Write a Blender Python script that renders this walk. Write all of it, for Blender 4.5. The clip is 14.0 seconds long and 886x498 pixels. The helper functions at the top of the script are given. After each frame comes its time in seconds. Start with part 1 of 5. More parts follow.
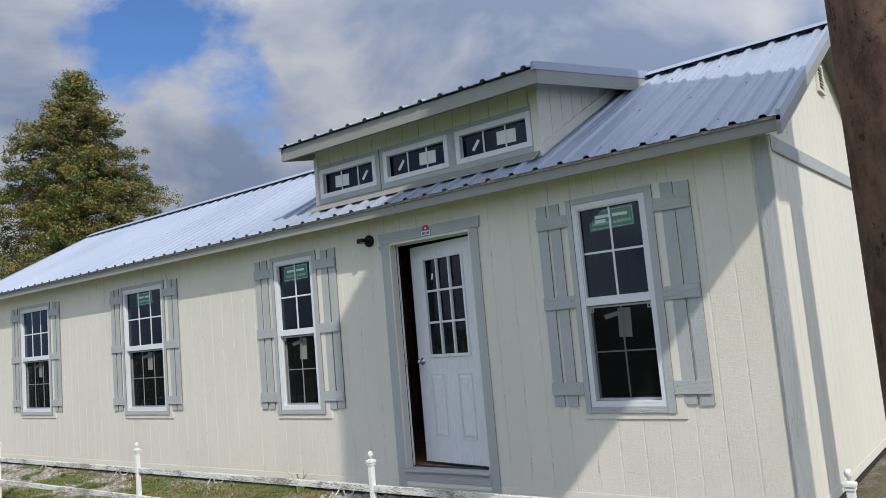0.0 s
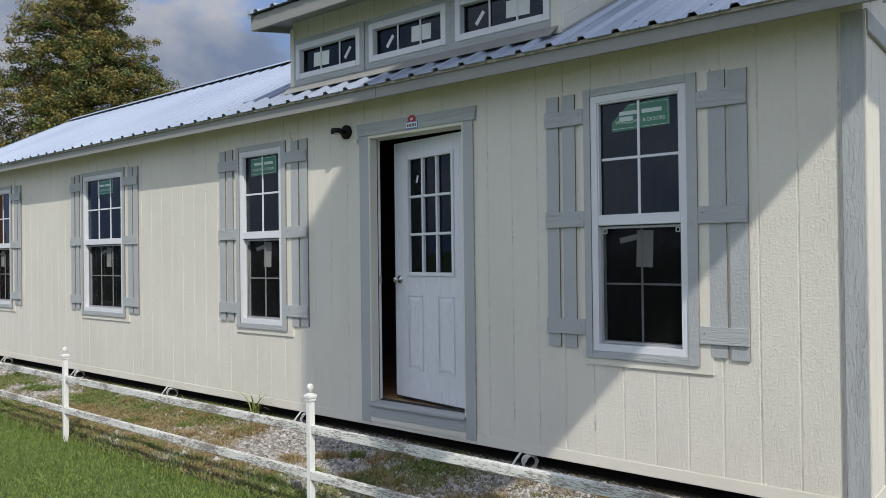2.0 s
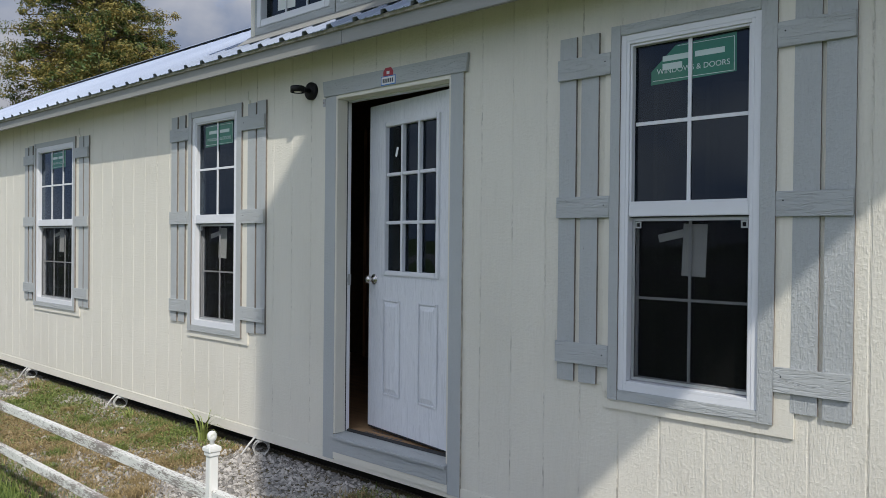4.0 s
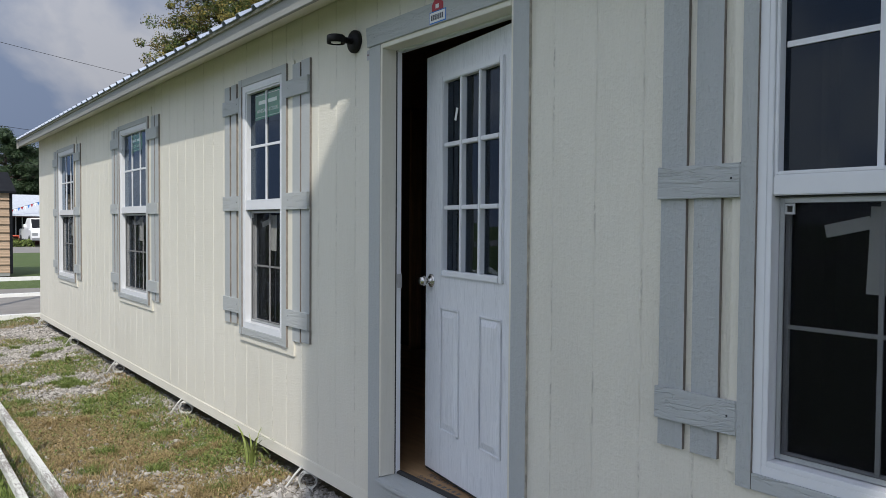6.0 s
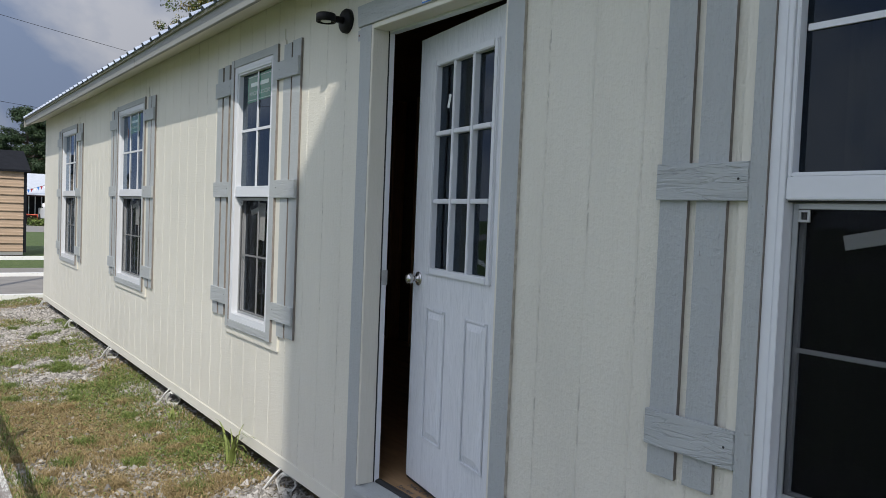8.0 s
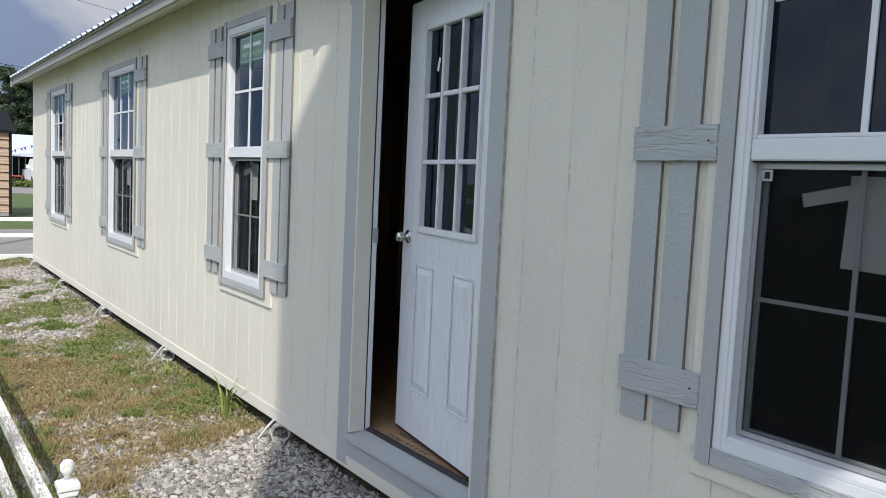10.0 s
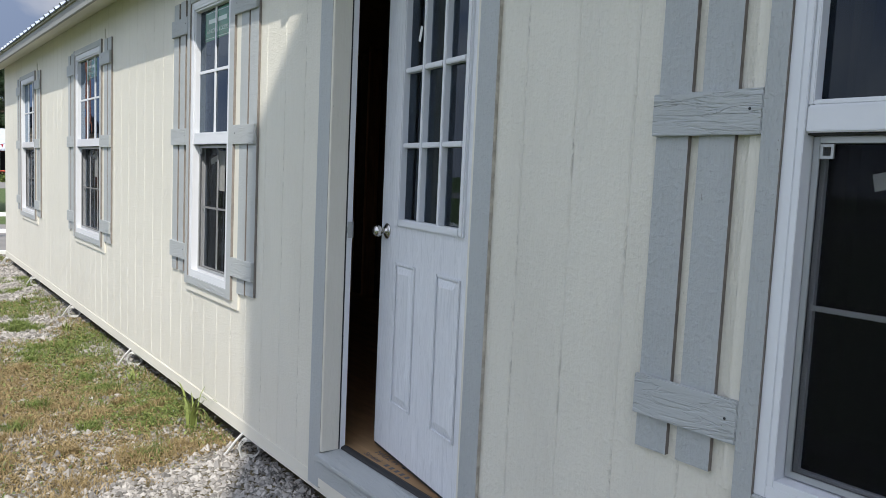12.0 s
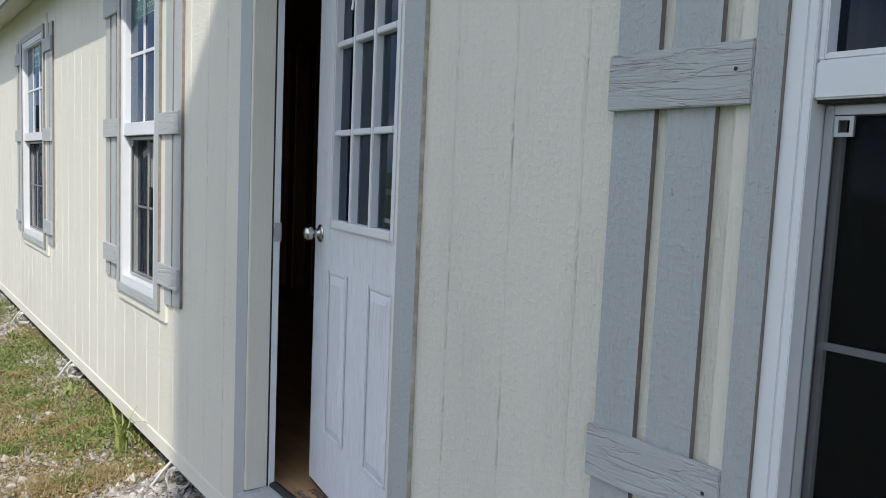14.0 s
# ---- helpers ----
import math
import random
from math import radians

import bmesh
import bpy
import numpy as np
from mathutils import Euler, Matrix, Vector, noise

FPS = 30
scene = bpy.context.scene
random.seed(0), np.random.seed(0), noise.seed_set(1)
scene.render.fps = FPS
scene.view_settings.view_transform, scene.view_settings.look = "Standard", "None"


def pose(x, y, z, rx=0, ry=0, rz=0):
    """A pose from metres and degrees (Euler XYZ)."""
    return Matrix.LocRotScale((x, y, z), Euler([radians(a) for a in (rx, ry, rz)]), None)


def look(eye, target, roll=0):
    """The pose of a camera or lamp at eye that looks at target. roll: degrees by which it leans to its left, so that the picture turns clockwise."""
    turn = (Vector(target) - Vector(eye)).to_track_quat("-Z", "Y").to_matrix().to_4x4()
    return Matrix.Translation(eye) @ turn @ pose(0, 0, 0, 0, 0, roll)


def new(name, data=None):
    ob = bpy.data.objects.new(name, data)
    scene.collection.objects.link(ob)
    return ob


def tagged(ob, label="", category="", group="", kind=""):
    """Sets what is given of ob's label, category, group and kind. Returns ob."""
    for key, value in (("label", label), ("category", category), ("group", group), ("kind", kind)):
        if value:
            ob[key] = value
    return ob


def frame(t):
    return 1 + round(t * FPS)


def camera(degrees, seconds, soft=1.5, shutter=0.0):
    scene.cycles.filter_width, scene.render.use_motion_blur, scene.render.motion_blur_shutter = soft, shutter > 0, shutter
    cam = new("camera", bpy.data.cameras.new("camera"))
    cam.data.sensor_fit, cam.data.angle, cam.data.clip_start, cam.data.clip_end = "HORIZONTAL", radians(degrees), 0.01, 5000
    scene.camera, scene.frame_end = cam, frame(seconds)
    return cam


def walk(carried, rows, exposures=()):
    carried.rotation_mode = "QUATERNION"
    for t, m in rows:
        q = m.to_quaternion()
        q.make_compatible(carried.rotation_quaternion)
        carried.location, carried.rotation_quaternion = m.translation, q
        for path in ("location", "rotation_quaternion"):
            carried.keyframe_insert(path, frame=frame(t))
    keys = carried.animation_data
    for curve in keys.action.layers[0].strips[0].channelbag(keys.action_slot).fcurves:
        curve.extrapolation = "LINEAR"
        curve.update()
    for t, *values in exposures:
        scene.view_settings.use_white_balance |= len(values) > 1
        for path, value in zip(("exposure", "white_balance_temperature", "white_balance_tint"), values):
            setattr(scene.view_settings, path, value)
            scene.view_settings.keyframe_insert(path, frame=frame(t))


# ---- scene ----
cam = camera(60.3, 14.0, soft=0.6)
PATH = [
    (0, (0.029, 0.042, 1.642), (-1.186, 1.616, 1.856), -5.0),
    (0.5, (-0.004, 0.259, 1.615), (-1.268, 1.808, 1.684), -2.1),
    (0.8, (-0.108, 0.363, 1.554), (-1.377, 1.908, 1.617), -1.4),
    (1, (-0.176, 0.51, 1.588), (-1.457, 2.046, 1.627), -1.5),
    (1.5, (-0.359, 0.821, 1.556), (-1.632, 2.363, 1.585), -0.9),
    (2, (-0.506, 1.187, 1.566), (-1.781, 2.728, 1.582), -0.7),
    (2.5, (-0.673, 1.505, 1.575), (-1.965, 3.031, 1.578), -0.1),
    (5, (-1.466, 2.975, 1.641), (-2.889, 4.38, 1.601), 0.6),
    (5.5, (-1.627, 3.247, 1.646), (-3.13, 4.566, 1.592), 0.6),
    (6, (-1.675, 3.523, 1.652), (-3.274, 4.723, 1.588), 0.4),
    (6.5, (-1.701, 3.691, 1.669), (-3.379, 4.778, 1.601), 0.4),
    (7, (-1.796, 3.761, 1.662), (-3.515, 4.782, 1.597), 0.7),
    (7.5, (-1.8, 3.788, 1.659), (-3.491, 4.853, 1.598), 1.7),
    (7.7, (-1.8, 3.786, 1.667), (-3.445, 4.921, 1.61), 2.0),
    (9.8, (-1.68, 3.663, 1.643), (-3.27, 4.866, 1.49), 2.5),
    (10, (-1.68, 3.687, 1.645), (-3.278, 4.877, 1.47), 2.7),
    (10.5, (-1.708, 3.725, 1.639), (-3.308, 4.909, 1.446), 2.8),
    (11, (-1.816, 3.759, 1.645), (-3.419, 4.941, 1.459), 2.7),
    (11.5, (-1.854, 3.852, 1.648), (-3.455, 5.036, 1.461), 2.5),
    (12, (-1.996, 3.977, 1.614), (-3.583, 5.179, 1.426), 2.6),
    (12.5, (-2.124, 4.042, 1.624), (-3.667, 5.299, 1.429), 2.7),
    (13, (-2.237, 4.105, 1.61), (-3.716, 5.438, 1.415), 2.0),
    (13.5, (-2.192, 4.205, 1.612), (-3.659, 5.551, 1.417), 1.5),
    (14, (-2.243, 4.417, 1.606), (-3.826, 5.624, 1.413), 2.5),
]
walk(cam, [(t, look(eye, target, roll)) for t, eye, target, roll in PATH],
     exposures=[(0, 0.01), (0.6, -0.06), (2.5, -0.06), (5, 0.03), (7.7, 0.0), (10, 0.31), (14, 0.36)])

# ---- world, sun and exposure ----
SUN_WAY = Vector((-1.59, 1.0, -1.78)).normalized()
GAP_WAY = Vector((-0.885, 0.53, 0.44)).normalized()
world = bpy.data.worlds.new("world")
scene.world = world
world.use_nodes = True
wt = world.node_tree
wt.nodes.clear()


def wnode(kind, **inputs):
    n = wt.nodes.new(kind)
    for k, v in inputs.items():
        n.inputs[k.replace("_", " ")].default_value = v
    return n


sky = wt.nodes.new("ShaderNodeTexSky")
sky.sky_type = "NISHITA"
sky.sun_disc = False
sky.air_density, sky.dust_density, sky.ozone_density = 1.2, 0.3, 2.2
sky.sun_elevation = math.asin(-SUN_WAY.z)
sky.sun_rotation = math.atan2(-SUN_WAY.x, -SUN_WAY.y)
wcoord = wt.nodes.new("ShaderNodeTexCoord")
wmap = wt.nodes.new("ShaderNodeMapping")
wmap.inputs["Location"].default_value = (0.35, 1.9, 0.6)
wmap.inputs["Scale"].default_value = (1.0, 1.0, 1.5)
cloud = wnode("ShaderNodeTexNoise", Scale=1.7, Detail=10.0, Roughness=0.58, Distortion=0.15)
cover = wt.nodes.new("ShaderNodeValToRGB")
cover.color_ramp.elements[0].position = 0.32
cover.color_ramp.elements[1].position = 0.385
shade = wnode("ShaderNodeTexNoise", Scale=3.4, Detail=8.0, Roughness=0.5, Distortion=0.35)
tone = wt.nodes.new("ShaderNodeValToRGB")
tone.color_ramp.elements[0].position = 0.45
tone.color_ramp.elements[0].color = (2.35, 3.0, 4.45, 1)
tone.color_ramp.elements[1].position = 0.58
tone.color_ramp.elements[1].color = (5.3, 5.5, 6.15, 1)
wmix = wt.nodes.new("ShaderNodeMixRGB")
wbg = wt.nodes.new("ShaderNodeBackground")
wbg.inputs["Strength"].default_value = 0.092
wout = wt.nodes.new("ShaderNodeOutputWorld")
wt.links.new(wcoord.outputs["Generated"], wmap.inputs["Vector"])
wt.links.new(wmap.outputs["Vector"], cloud.inputs["Vector"])
wt.links.new(wmap.outputs["Vector"], shade.inputs["Vector"])
# a torn gap of blue high in the west
gap = wt.nodes.new("ShaderNodeVectorMath")
gap.operation = "DOT_PRODUCT"
gap.inputs[1].default_value = GAP_WAY
gapr = wt.nodes.new("ShaderNodeMapRange")
gapr.inputs["From Min"].default_value, gapr.inputs["From Max"].default_value = 0.986, 1.0
gapr.inputs["To Min"].default_value, gapr.inputs["To Max"].default_value = 0.0, 0.125
thin = wt.nodes.new("ShaderNodeMath")
thin.operation = "SUBTRACT"
wt.links.new(wcoord.outputs["Generated"], gap.inputs[0])
wt.links.new(gap.outputs["Value"], gapr.inputs["Value"])
wt.links.new(cloud.outputs["Fac"], thin.inputs[0])
wt.links.new(gapr.outputs["Result"], thin.inputs[1])
wt.links.new(thin.outputs["Value"], cover.inputs["Fac"])
wt.links.new(shade.outputs["Fac"], tone.inputs["Fac"])
wt.links.new(cover.outputs["Color"], wmix.inputs["Fac"])
deep = wt.nodes.new("ShaderNodeMixRGB")
deep.blend_type = "MULTIPLY"
deep.inputs["Fac"].default_value = 1.0
deep.inputs["Color2"].default_value = (0.68, 0.93, 1.35, 1)
wt.links.new(sky.outputs["Color"], deep.inputs["Color1"])
wt.links.new(deep.outputs["Color"], wmix.inputs["Color1"])
# clouds are brighter towards the sun
wdot = wt.nodes.new("ShaderNodeVectorMath")
wdot.operation = "DOT_PRODUCT"
wdot.inputs[1].default_value = -SUN_WAY
wrange = wt.nodes.new("ShaderNodeMapRange")
wrange.inputs["From Min"].default_value, wrange.inputs["From Max"].default_value = -0.6, 1.0
wrange.inputs["To Min"].default_value, wrange.inputs["To Max"].default_value = 0.82, 2.8
wlift = wt.nodes.new("ShaderNodeVectorMath")
wlift.operation = "SCALE"
wt.links.new(wcoord.outputs["Generated"], wdot.inputs[0])
wt.links.new(wdot.outputs["Value"], wrange.inputs["Value"])
wt.links.new(tone.outputs["Color"], wlift.inputs[0])
wt.links.new(wrange.outputs["Result"], wlift.inputs["Scale"])
wt.links.new(wlift.outputs["Vector"], wmix.inputs["Color2"])
wt.links.new(wmix.outputs["Color"], wbg.inputs["Color"])
wt.links.new(wbg.outputs["Background"], wout.inputs["Surface"])

sun = new("sun", bpy.data.lights.new("sun", "SUN"))
sun.data.energy, sun.data.angle, sun.data.color = 3.5, radians(0.55), (1.0, 0.955, 0.885)
sun.matrix_world = look((12, -8, 14), Vector((12, -8, 14)) + SUN_WAY)


# ---- materials ----
class Mat:
    """A node material: a base colour with two scales of variation, roughness and bump."""

    def __init__(self, name, rough=0.6, metal=0.0, spec=0.5):
        self.m = bpy.data.materials.new(name)
        self.m.use_nodes = True
        self.t = self.m.node_tree
        self.b = self.t.nodes["Principled BSDF"]
        self.b.inputs["Roughness"].default_value = rough
        self.b.inputs["Metallic"].default_value = metal
        self.b.inputs["Specular IOR Level"].default_value = spec
        self.c = self.t.nodes.new("ShaderNodeTexCoord")

    def vec(self, scale=(1, 1, 1)):
        n = self.t.nodes.new("ShaderNodeMapping")
        n.inputs["Scale"].default_value = scale
        self.t.links.new(self.c.outputs["Object"], n.inputs["Vector"])
        return n.outputs["Vector"]

    def noise(self, scale, stretch=(1, 1, 1), detail=5.0, rough=0.6, distort=0.0):
        n = self.t.nodes.new("ShaderNodeTexNoise")
        n.inputs["Scale"].default_value, n.inputs["Detail"].default_value = scale, detail
        n.inputs["Roughness"].default_value, n.inputs["Distortion"].default_value = rough, distort
        self.t.links.new(self.vec(stretch), n.inputs["Vector"])
        return n.outputs["Fac"]

    def voronoi(self, scale, stretch=(1, 1, 1), feature="F1", out="Distance"):
        n = self.t.nodes.new("ShaderNodeTexVoronoi")
        n.feature = feature
        n.inputs["Scale"].default_value = scale
        self.t.links.new(self.vec(stretch), n.inputs["Vector"])
        return n.outputs[out]

    def ramp(self, fac, stops):
        n = self.t.nodes.new("ShaderNodeValToRGB")
        e = n.color_ramp.elements
        while len(e) < len(stops):
            e.new(0.5)
        for el, (p, c) in zip(e, stops):
            el.position = p
            el.color = (*c, 1) if isinstance(c, (tuple, list)) else (c, c, c, 1)
        self.t.links.new(fac, n.inputs["Fac"])
        return n.outputs["Color"]

    def mix(self, fac, a, b, how="MIX"):
        n = self.t.nodes.new("ShaderNodeMixRGB")
        n.blend_type = how
        for sock, v in (("Fac", fac), ("Color1", a), ("Color2", b)):
            if isinstance(v, (int, float)):
                n.inputs[sock].default_value = v if sock == "Fac" else (v, v, v, 1)
            elif isinstance(v, (tuple, list)):
                n.inputs[sock].default_value = (*v, 1)
            else:
                self.t.links.new(v, n.inputs[sock])
        return n.outputs["Color"]

    def random(self, island=False):
        if island:
            return self.t.nodes.new("ShaderNodeNewGeometry").outputs["Random Per Island"]
        return self.t.nodes.new("ShaderNodeObjectInfo").outputs["Random"]

    def color(self, sock):
        if isinstance(sock, (tuple, list)):
            self.b.inputs["Base Color"].default_value = (*sock, 1)
        else:
            self.t.links.new(sock, self.b.inputs["Base Color"])
        return self

    def rough(self, sock):
        self.t.links.new(sock, self.b.inputs["Roughness"])
        return self

    def bump(self, sock, strength=0.3, distance=0.002):
        n = self.t.nodes.new("ShaderNodeBump")
        n.inputs["Strength"].default_value, n.inputs["Distance"].default_value = strength, distance
        self.t.links.new(sock, n.inputs["Height"])
        if self.b.inputs["Normal"].is_linked:
            self.t.links.new(self.b.inputs["Normal"].links[0].from_socket, n.inputs["Normal"])
        self.t.links.new(n.outputs["Normal"], self.b.inputs["Normal"])
        return self


def painted_wood(name, base, chip_shade, axis="z", grain=0.5, rough=0.55, crack=0.9, dash=0.1, groove=None):
    """Painted board siding: embossed grain along one axis, faint soiling, small chips."""
    m = Mat(name, rough)
    st = {"z": (14, 14, 1.0), "x": (1.0, 14, 14), "y": (14, 1.0, 14)}[axis]
    soil = m.noise(1.3, (1, 1, 0.5), 4)
    fine = m.noise(9, st, 6, 0.65, 1.2)
    c = m.mix(m.ramp(soil, [(0.3, 0.0), (0.75, 1.0)]), tuple(0.9 * v for v in base), base)
    c = m.mix(m.ramp(m.random(), [(0.0, 0.0), (1.0, 0.10)]), c, tuple(0.86 * v for v in base))
    streak = m.noise(6, st, 5, 0.7, 0.8)
    c = m.mix(m.ramp(streak, [(0.36, 0.0), (0.5, 0.75), (0.68, 1.0)]), m.mix(1.0, c, (0.965, 0.962, 0.955), "MULTIPLY"), c)
    specks = m.ramp(m.noise(60, (1, 1, 0.4), 3, 0.7), [(0.70, 0.0), (0.76, 1.0)])
    rare = m.ramp(m.noise(5, (1, 1, 1), 2), [(0.52, 0.0), (0.62, 0.8)])
    c = m.mix(m.mix(1.0, specks, rare, "MULTIPLY"), c, chip_shade)
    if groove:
        # worn flecks along the joints between boards, also painting in the grooves' shade
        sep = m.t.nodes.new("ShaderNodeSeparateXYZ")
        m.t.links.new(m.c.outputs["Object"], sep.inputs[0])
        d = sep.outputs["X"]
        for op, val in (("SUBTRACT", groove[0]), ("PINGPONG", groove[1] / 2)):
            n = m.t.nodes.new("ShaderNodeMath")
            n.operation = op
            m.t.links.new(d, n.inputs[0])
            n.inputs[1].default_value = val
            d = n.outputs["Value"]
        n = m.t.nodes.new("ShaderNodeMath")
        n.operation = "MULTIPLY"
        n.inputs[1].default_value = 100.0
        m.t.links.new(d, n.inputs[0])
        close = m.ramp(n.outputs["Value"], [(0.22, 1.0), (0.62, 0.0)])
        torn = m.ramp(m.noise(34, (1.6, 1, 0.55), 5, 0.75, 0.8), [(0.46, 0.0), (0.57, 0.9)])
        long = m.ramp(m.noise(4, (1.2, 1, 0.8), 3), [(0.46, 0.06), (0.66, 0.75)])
        c = m.mix(m.mix(1.0, m.mix(1.0, close, torn, "MULTIPLY"), long, "MULTIPLY"), c, chip_shade)
    m.color(c)
    band = m.ramp(m.noise(2.2, tuple(2.6 if v > 1 else 0.45 for v in st), 3, 0.6), [(0.44, 0.18), (0.62, 1.0)])
    m.bump(m.mix(band, (0.6, 0.6, 0.6), m.ramp(fine, [(0.35, 0.0), (0.5, 0.75), (0.65, 1.0)])), grain, 0.0022)
    cracks = m.ramp(m.noise(7, tuple(4.6 if v > 1 else 0.6 for v in st), 3, 0.6, 0.9), [(0.47, 1.0), (0.495, 0.0), (0.54, 1.0)])
    m.bump(cracks, grain * crack, 0.0016)
    m.bump(m.ramp(m.noise(150, tuple(1.2 if v > 1 else 0.16 for v in st), 5, 0.65, 0.3), [(0.40, 0.0), (0.62, 1.0)]), dash, 0.0012)
    m.bump(m.ramp(m.noise(72, (0.85, 0.85, 0.95), 3, 0.5, 0.25), [(0.46, 0.0), (0.66, 1.0)]), dash * 0.8, 0.0014)
    m.bump(m.noise(160, (1, 1, 0.6), 3), 0.12, 0.0006)
    return m.m


CREAM = (0.722, 0.69, 0.595)
GREY = (0.425, 0.443, 0.44)
SIDING = painted_wood("cream_siding", CREAM, (0.20, 0.17, 0.12), "z", 0.42, crack=0.12, dash=0.35)
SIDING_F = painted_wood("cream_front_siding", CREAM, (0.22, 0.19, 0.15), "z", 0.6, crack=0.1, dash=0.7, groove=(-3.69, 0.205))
SIDING_X = painted_wood("cream_board", CREAM, (0.20, 0.17, 0.12), "x", 0.3)
TRIM_Z = painted_wood("grey_trim_upright", GREY, (0.14, 0.12, 0.10), "z", 0.5, crack=0.25, dash=0.85)
TRIM_C = painted_wood("grey_corner_board", GREY, (0.14, 0.12, 0.10), "z", 1.0, crack=0.9, dash=0.5)
TRIM_X = painted_wood("grey_trim_level", GREY, (0.14, 0.12, 0.10), "x", 0.7, crack=1.3, dash=0.25)
FASCIA = painted_wood("beige_grey_fascia", (0.275, 0.275, 0.255), (0.15, 0.12, 0.1), "x", 0.3)


def plain(name, base, rough=0.5, metal=0.0, var=0.12, scale=6.0, bump=0.1, stretch=(1, 1, 1), spec=0.5):
    m = Mat(name, rough, metal, spec)
    n = m.noise(scale, stretch, 6, 0.65)
    m.color(m.mix(m.ramp(n, [(0.3, 0.0), (0.7, 1.0)]), tuple(v * (1 - var) for v in base), tuple(min(1, v * (1 + var * 0.5)) for v in base)))
    m.bump(m.noise(scale * 14, stretch, 4), bump, 0.0012)
    return m.m


VINYL = plain("white_vinyl", (0.66, 0.67, 0.688), 0.32, var=0.05, scale=3, bump=0.03)
mm = Mat("white_door_skin", 0.42)
grain = mm.ramp(mm.noise(5, (7, 7, 0.55), 6, 0.62, 2.2), [(0.40, 0.0), (0.47, 1.0), (0.52, 0.3), (0.58, 1.0)])
mm.color(mm.mix(grain, (0.60, 0.612, 0.632), (0.705, 0.715, 0.735)))
mm.bump(grain, 0.45, 0.0014)
mm.bump(mm.noise(70, (3, 3, 0.5), 4), 0.2, 0.0008)
DOOR_WHITE = mm.m
SASH_GREY = plain("aluminium_screen_frame", (0.42, 0.43, 0.43), 0.4, 0.6, 0.08)
BLACK = plain("black_powder_coat", (0.006, 0.006, 0.007), 0.55, var=0.2, bump=0.05, spec=0.22)
RUBBER = plain("black_rubber", (0.02, 0.02, 0.02), 0.7)
STEEL = plain("satin_nickel", (0.55, 0.53, 0.50), 0.25, 1.0, 0.08, 20, 0.02)
GALV = plain("zinc_plate", (0.45, 0.45, 0.44), 0.4, 0.9, 0.15, 30)
PAPER = plain("white_paper_label", (0.75, 0.76, 0.74), 0.7, var=0.06)
GREENP = plain("green_sticker", (0.02, 0.15, 0.09), 0.04, var=0.1, bump=0.0)
PALE = plain("pale_green_print", (0.46, 0.56, 0.52), 0.06, var=0.05, bump=0.0)
REDP = plain("red_enamel", (0.38, 0.02, 0.03), 0.4)
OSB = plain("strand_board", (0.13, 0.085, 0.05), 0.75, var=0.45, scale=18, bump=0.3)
RAW_TAN = plain("bare_cut_board_edge", (0.43, 0.40, 0.335), 0.8, var=0.45, scale=25)
RAW_DARK = plain("grey_brown_cut_edge", (0.21, 0.185, 0.16), 0.8, var=0.3, scale=25)
STUD = plain("bare_pine", (0.45, 0.30, 0.17), 0.7, var=0.25, scale=8, stretch=(6, 6, 0.5))
FLOORB = plain("plywood_subfloor", (0.36, 0.22, 0.11), 0.7, var=0.3, scale=3, bump=0.3, stretch=(1, 6, 1))
TREATED = plain("treated_timber", (0.12, 0.09, 0.06), 0.85, var=0.4, scale=6)
BLOCK = plain("concrete_block", (0.27, 0.26, 0.24), 0.9, var=0.25, scale=12, bump=0.5)
STRAP = plain("pale_tie_down_strap", (0.60, 0.59, 0.55), 0.6, var=0.15, scale=18)

mm = Mat("ribbed_galvalume", 0.42, 0.12)
mm.color(mm.mix(mm.ramp(mm.noise(0.8, (1, 0.3, 1), 4), [(0.3, 0.0), (0.7, 1.0)]), (0.275, 0.32, 0.41), (0.345, 0.39, 0.475)))
mm.rough(mm.ramp(mm.noise(35, (1, 1, 1), 3), [(0.3, 0.38), (0.7, 0.46)]))
mm.bump(mm.noise(1.5, (1, 1, 1), 2), 0.08, 0.004)
METAL_ROOF = mm.m

mm = Mat("weathered_white_paint", 0.6)
peel = mm.ramp(mm.mix(0.35, mm.noise(130, (0.22, 1, 1), 8, 0.8), mm.noise(7, (0.4, 1, 1), 3)), [(0.50, 0.0), (0.54, 1.0)])
mm.color(mm.mix(peel, mm.mix(mm.ramp(mm.noise(4), [(0.35, 0.0), (0.7, 1.0)]), (0.72, 0.71, 0.66), (0.60, 0.60, 0.54)), (0.24, 0.21, 0.185)))
mm.bump(peel, -0.5, 0.0015)
FENCE_PAINT = mm.m

mm = Mat("white_post_vinyl", 0.5)
mm.color(mm.mix(mm.ramp(mm.noise(22, (1, 1, 0.5), 7, 0.7), [(0.58, 0.0), (0.68, 0.8)]), (0.74, 0.73, 0.69), (0.33, 0.34, 0.25)))
POST_PAINT = mm.m

mm = Mat("rusty_steel", 0.75, 0.25)
mm.color(mm.mix(mm.ramp(mm.noise(5, (1, 1, 0.5), 10, 0.8), [(0.40, 0.0), (0.60, 1.0)]), (0.06, 0.03, 0.027), (0.24, 0.135, 0.105)))
rusted = mm.b.inputs["Base Color"].links[0].from_socket
mm.color(mm.mix(mm.ramp(mm.noise(16, (1, 1, 0.7), 8, 0.75), [(0.57, 0.0), (0.62, 0.85)]), rusted, (0.03, 0.014, 0.018)))
mm.bump(mm.noise(40, (1, 1, 0.6), 6), 0.5, 0.003)
RUST = mm.m
mm = Mat("orange_rusty_steel", 0.7, 0.1)
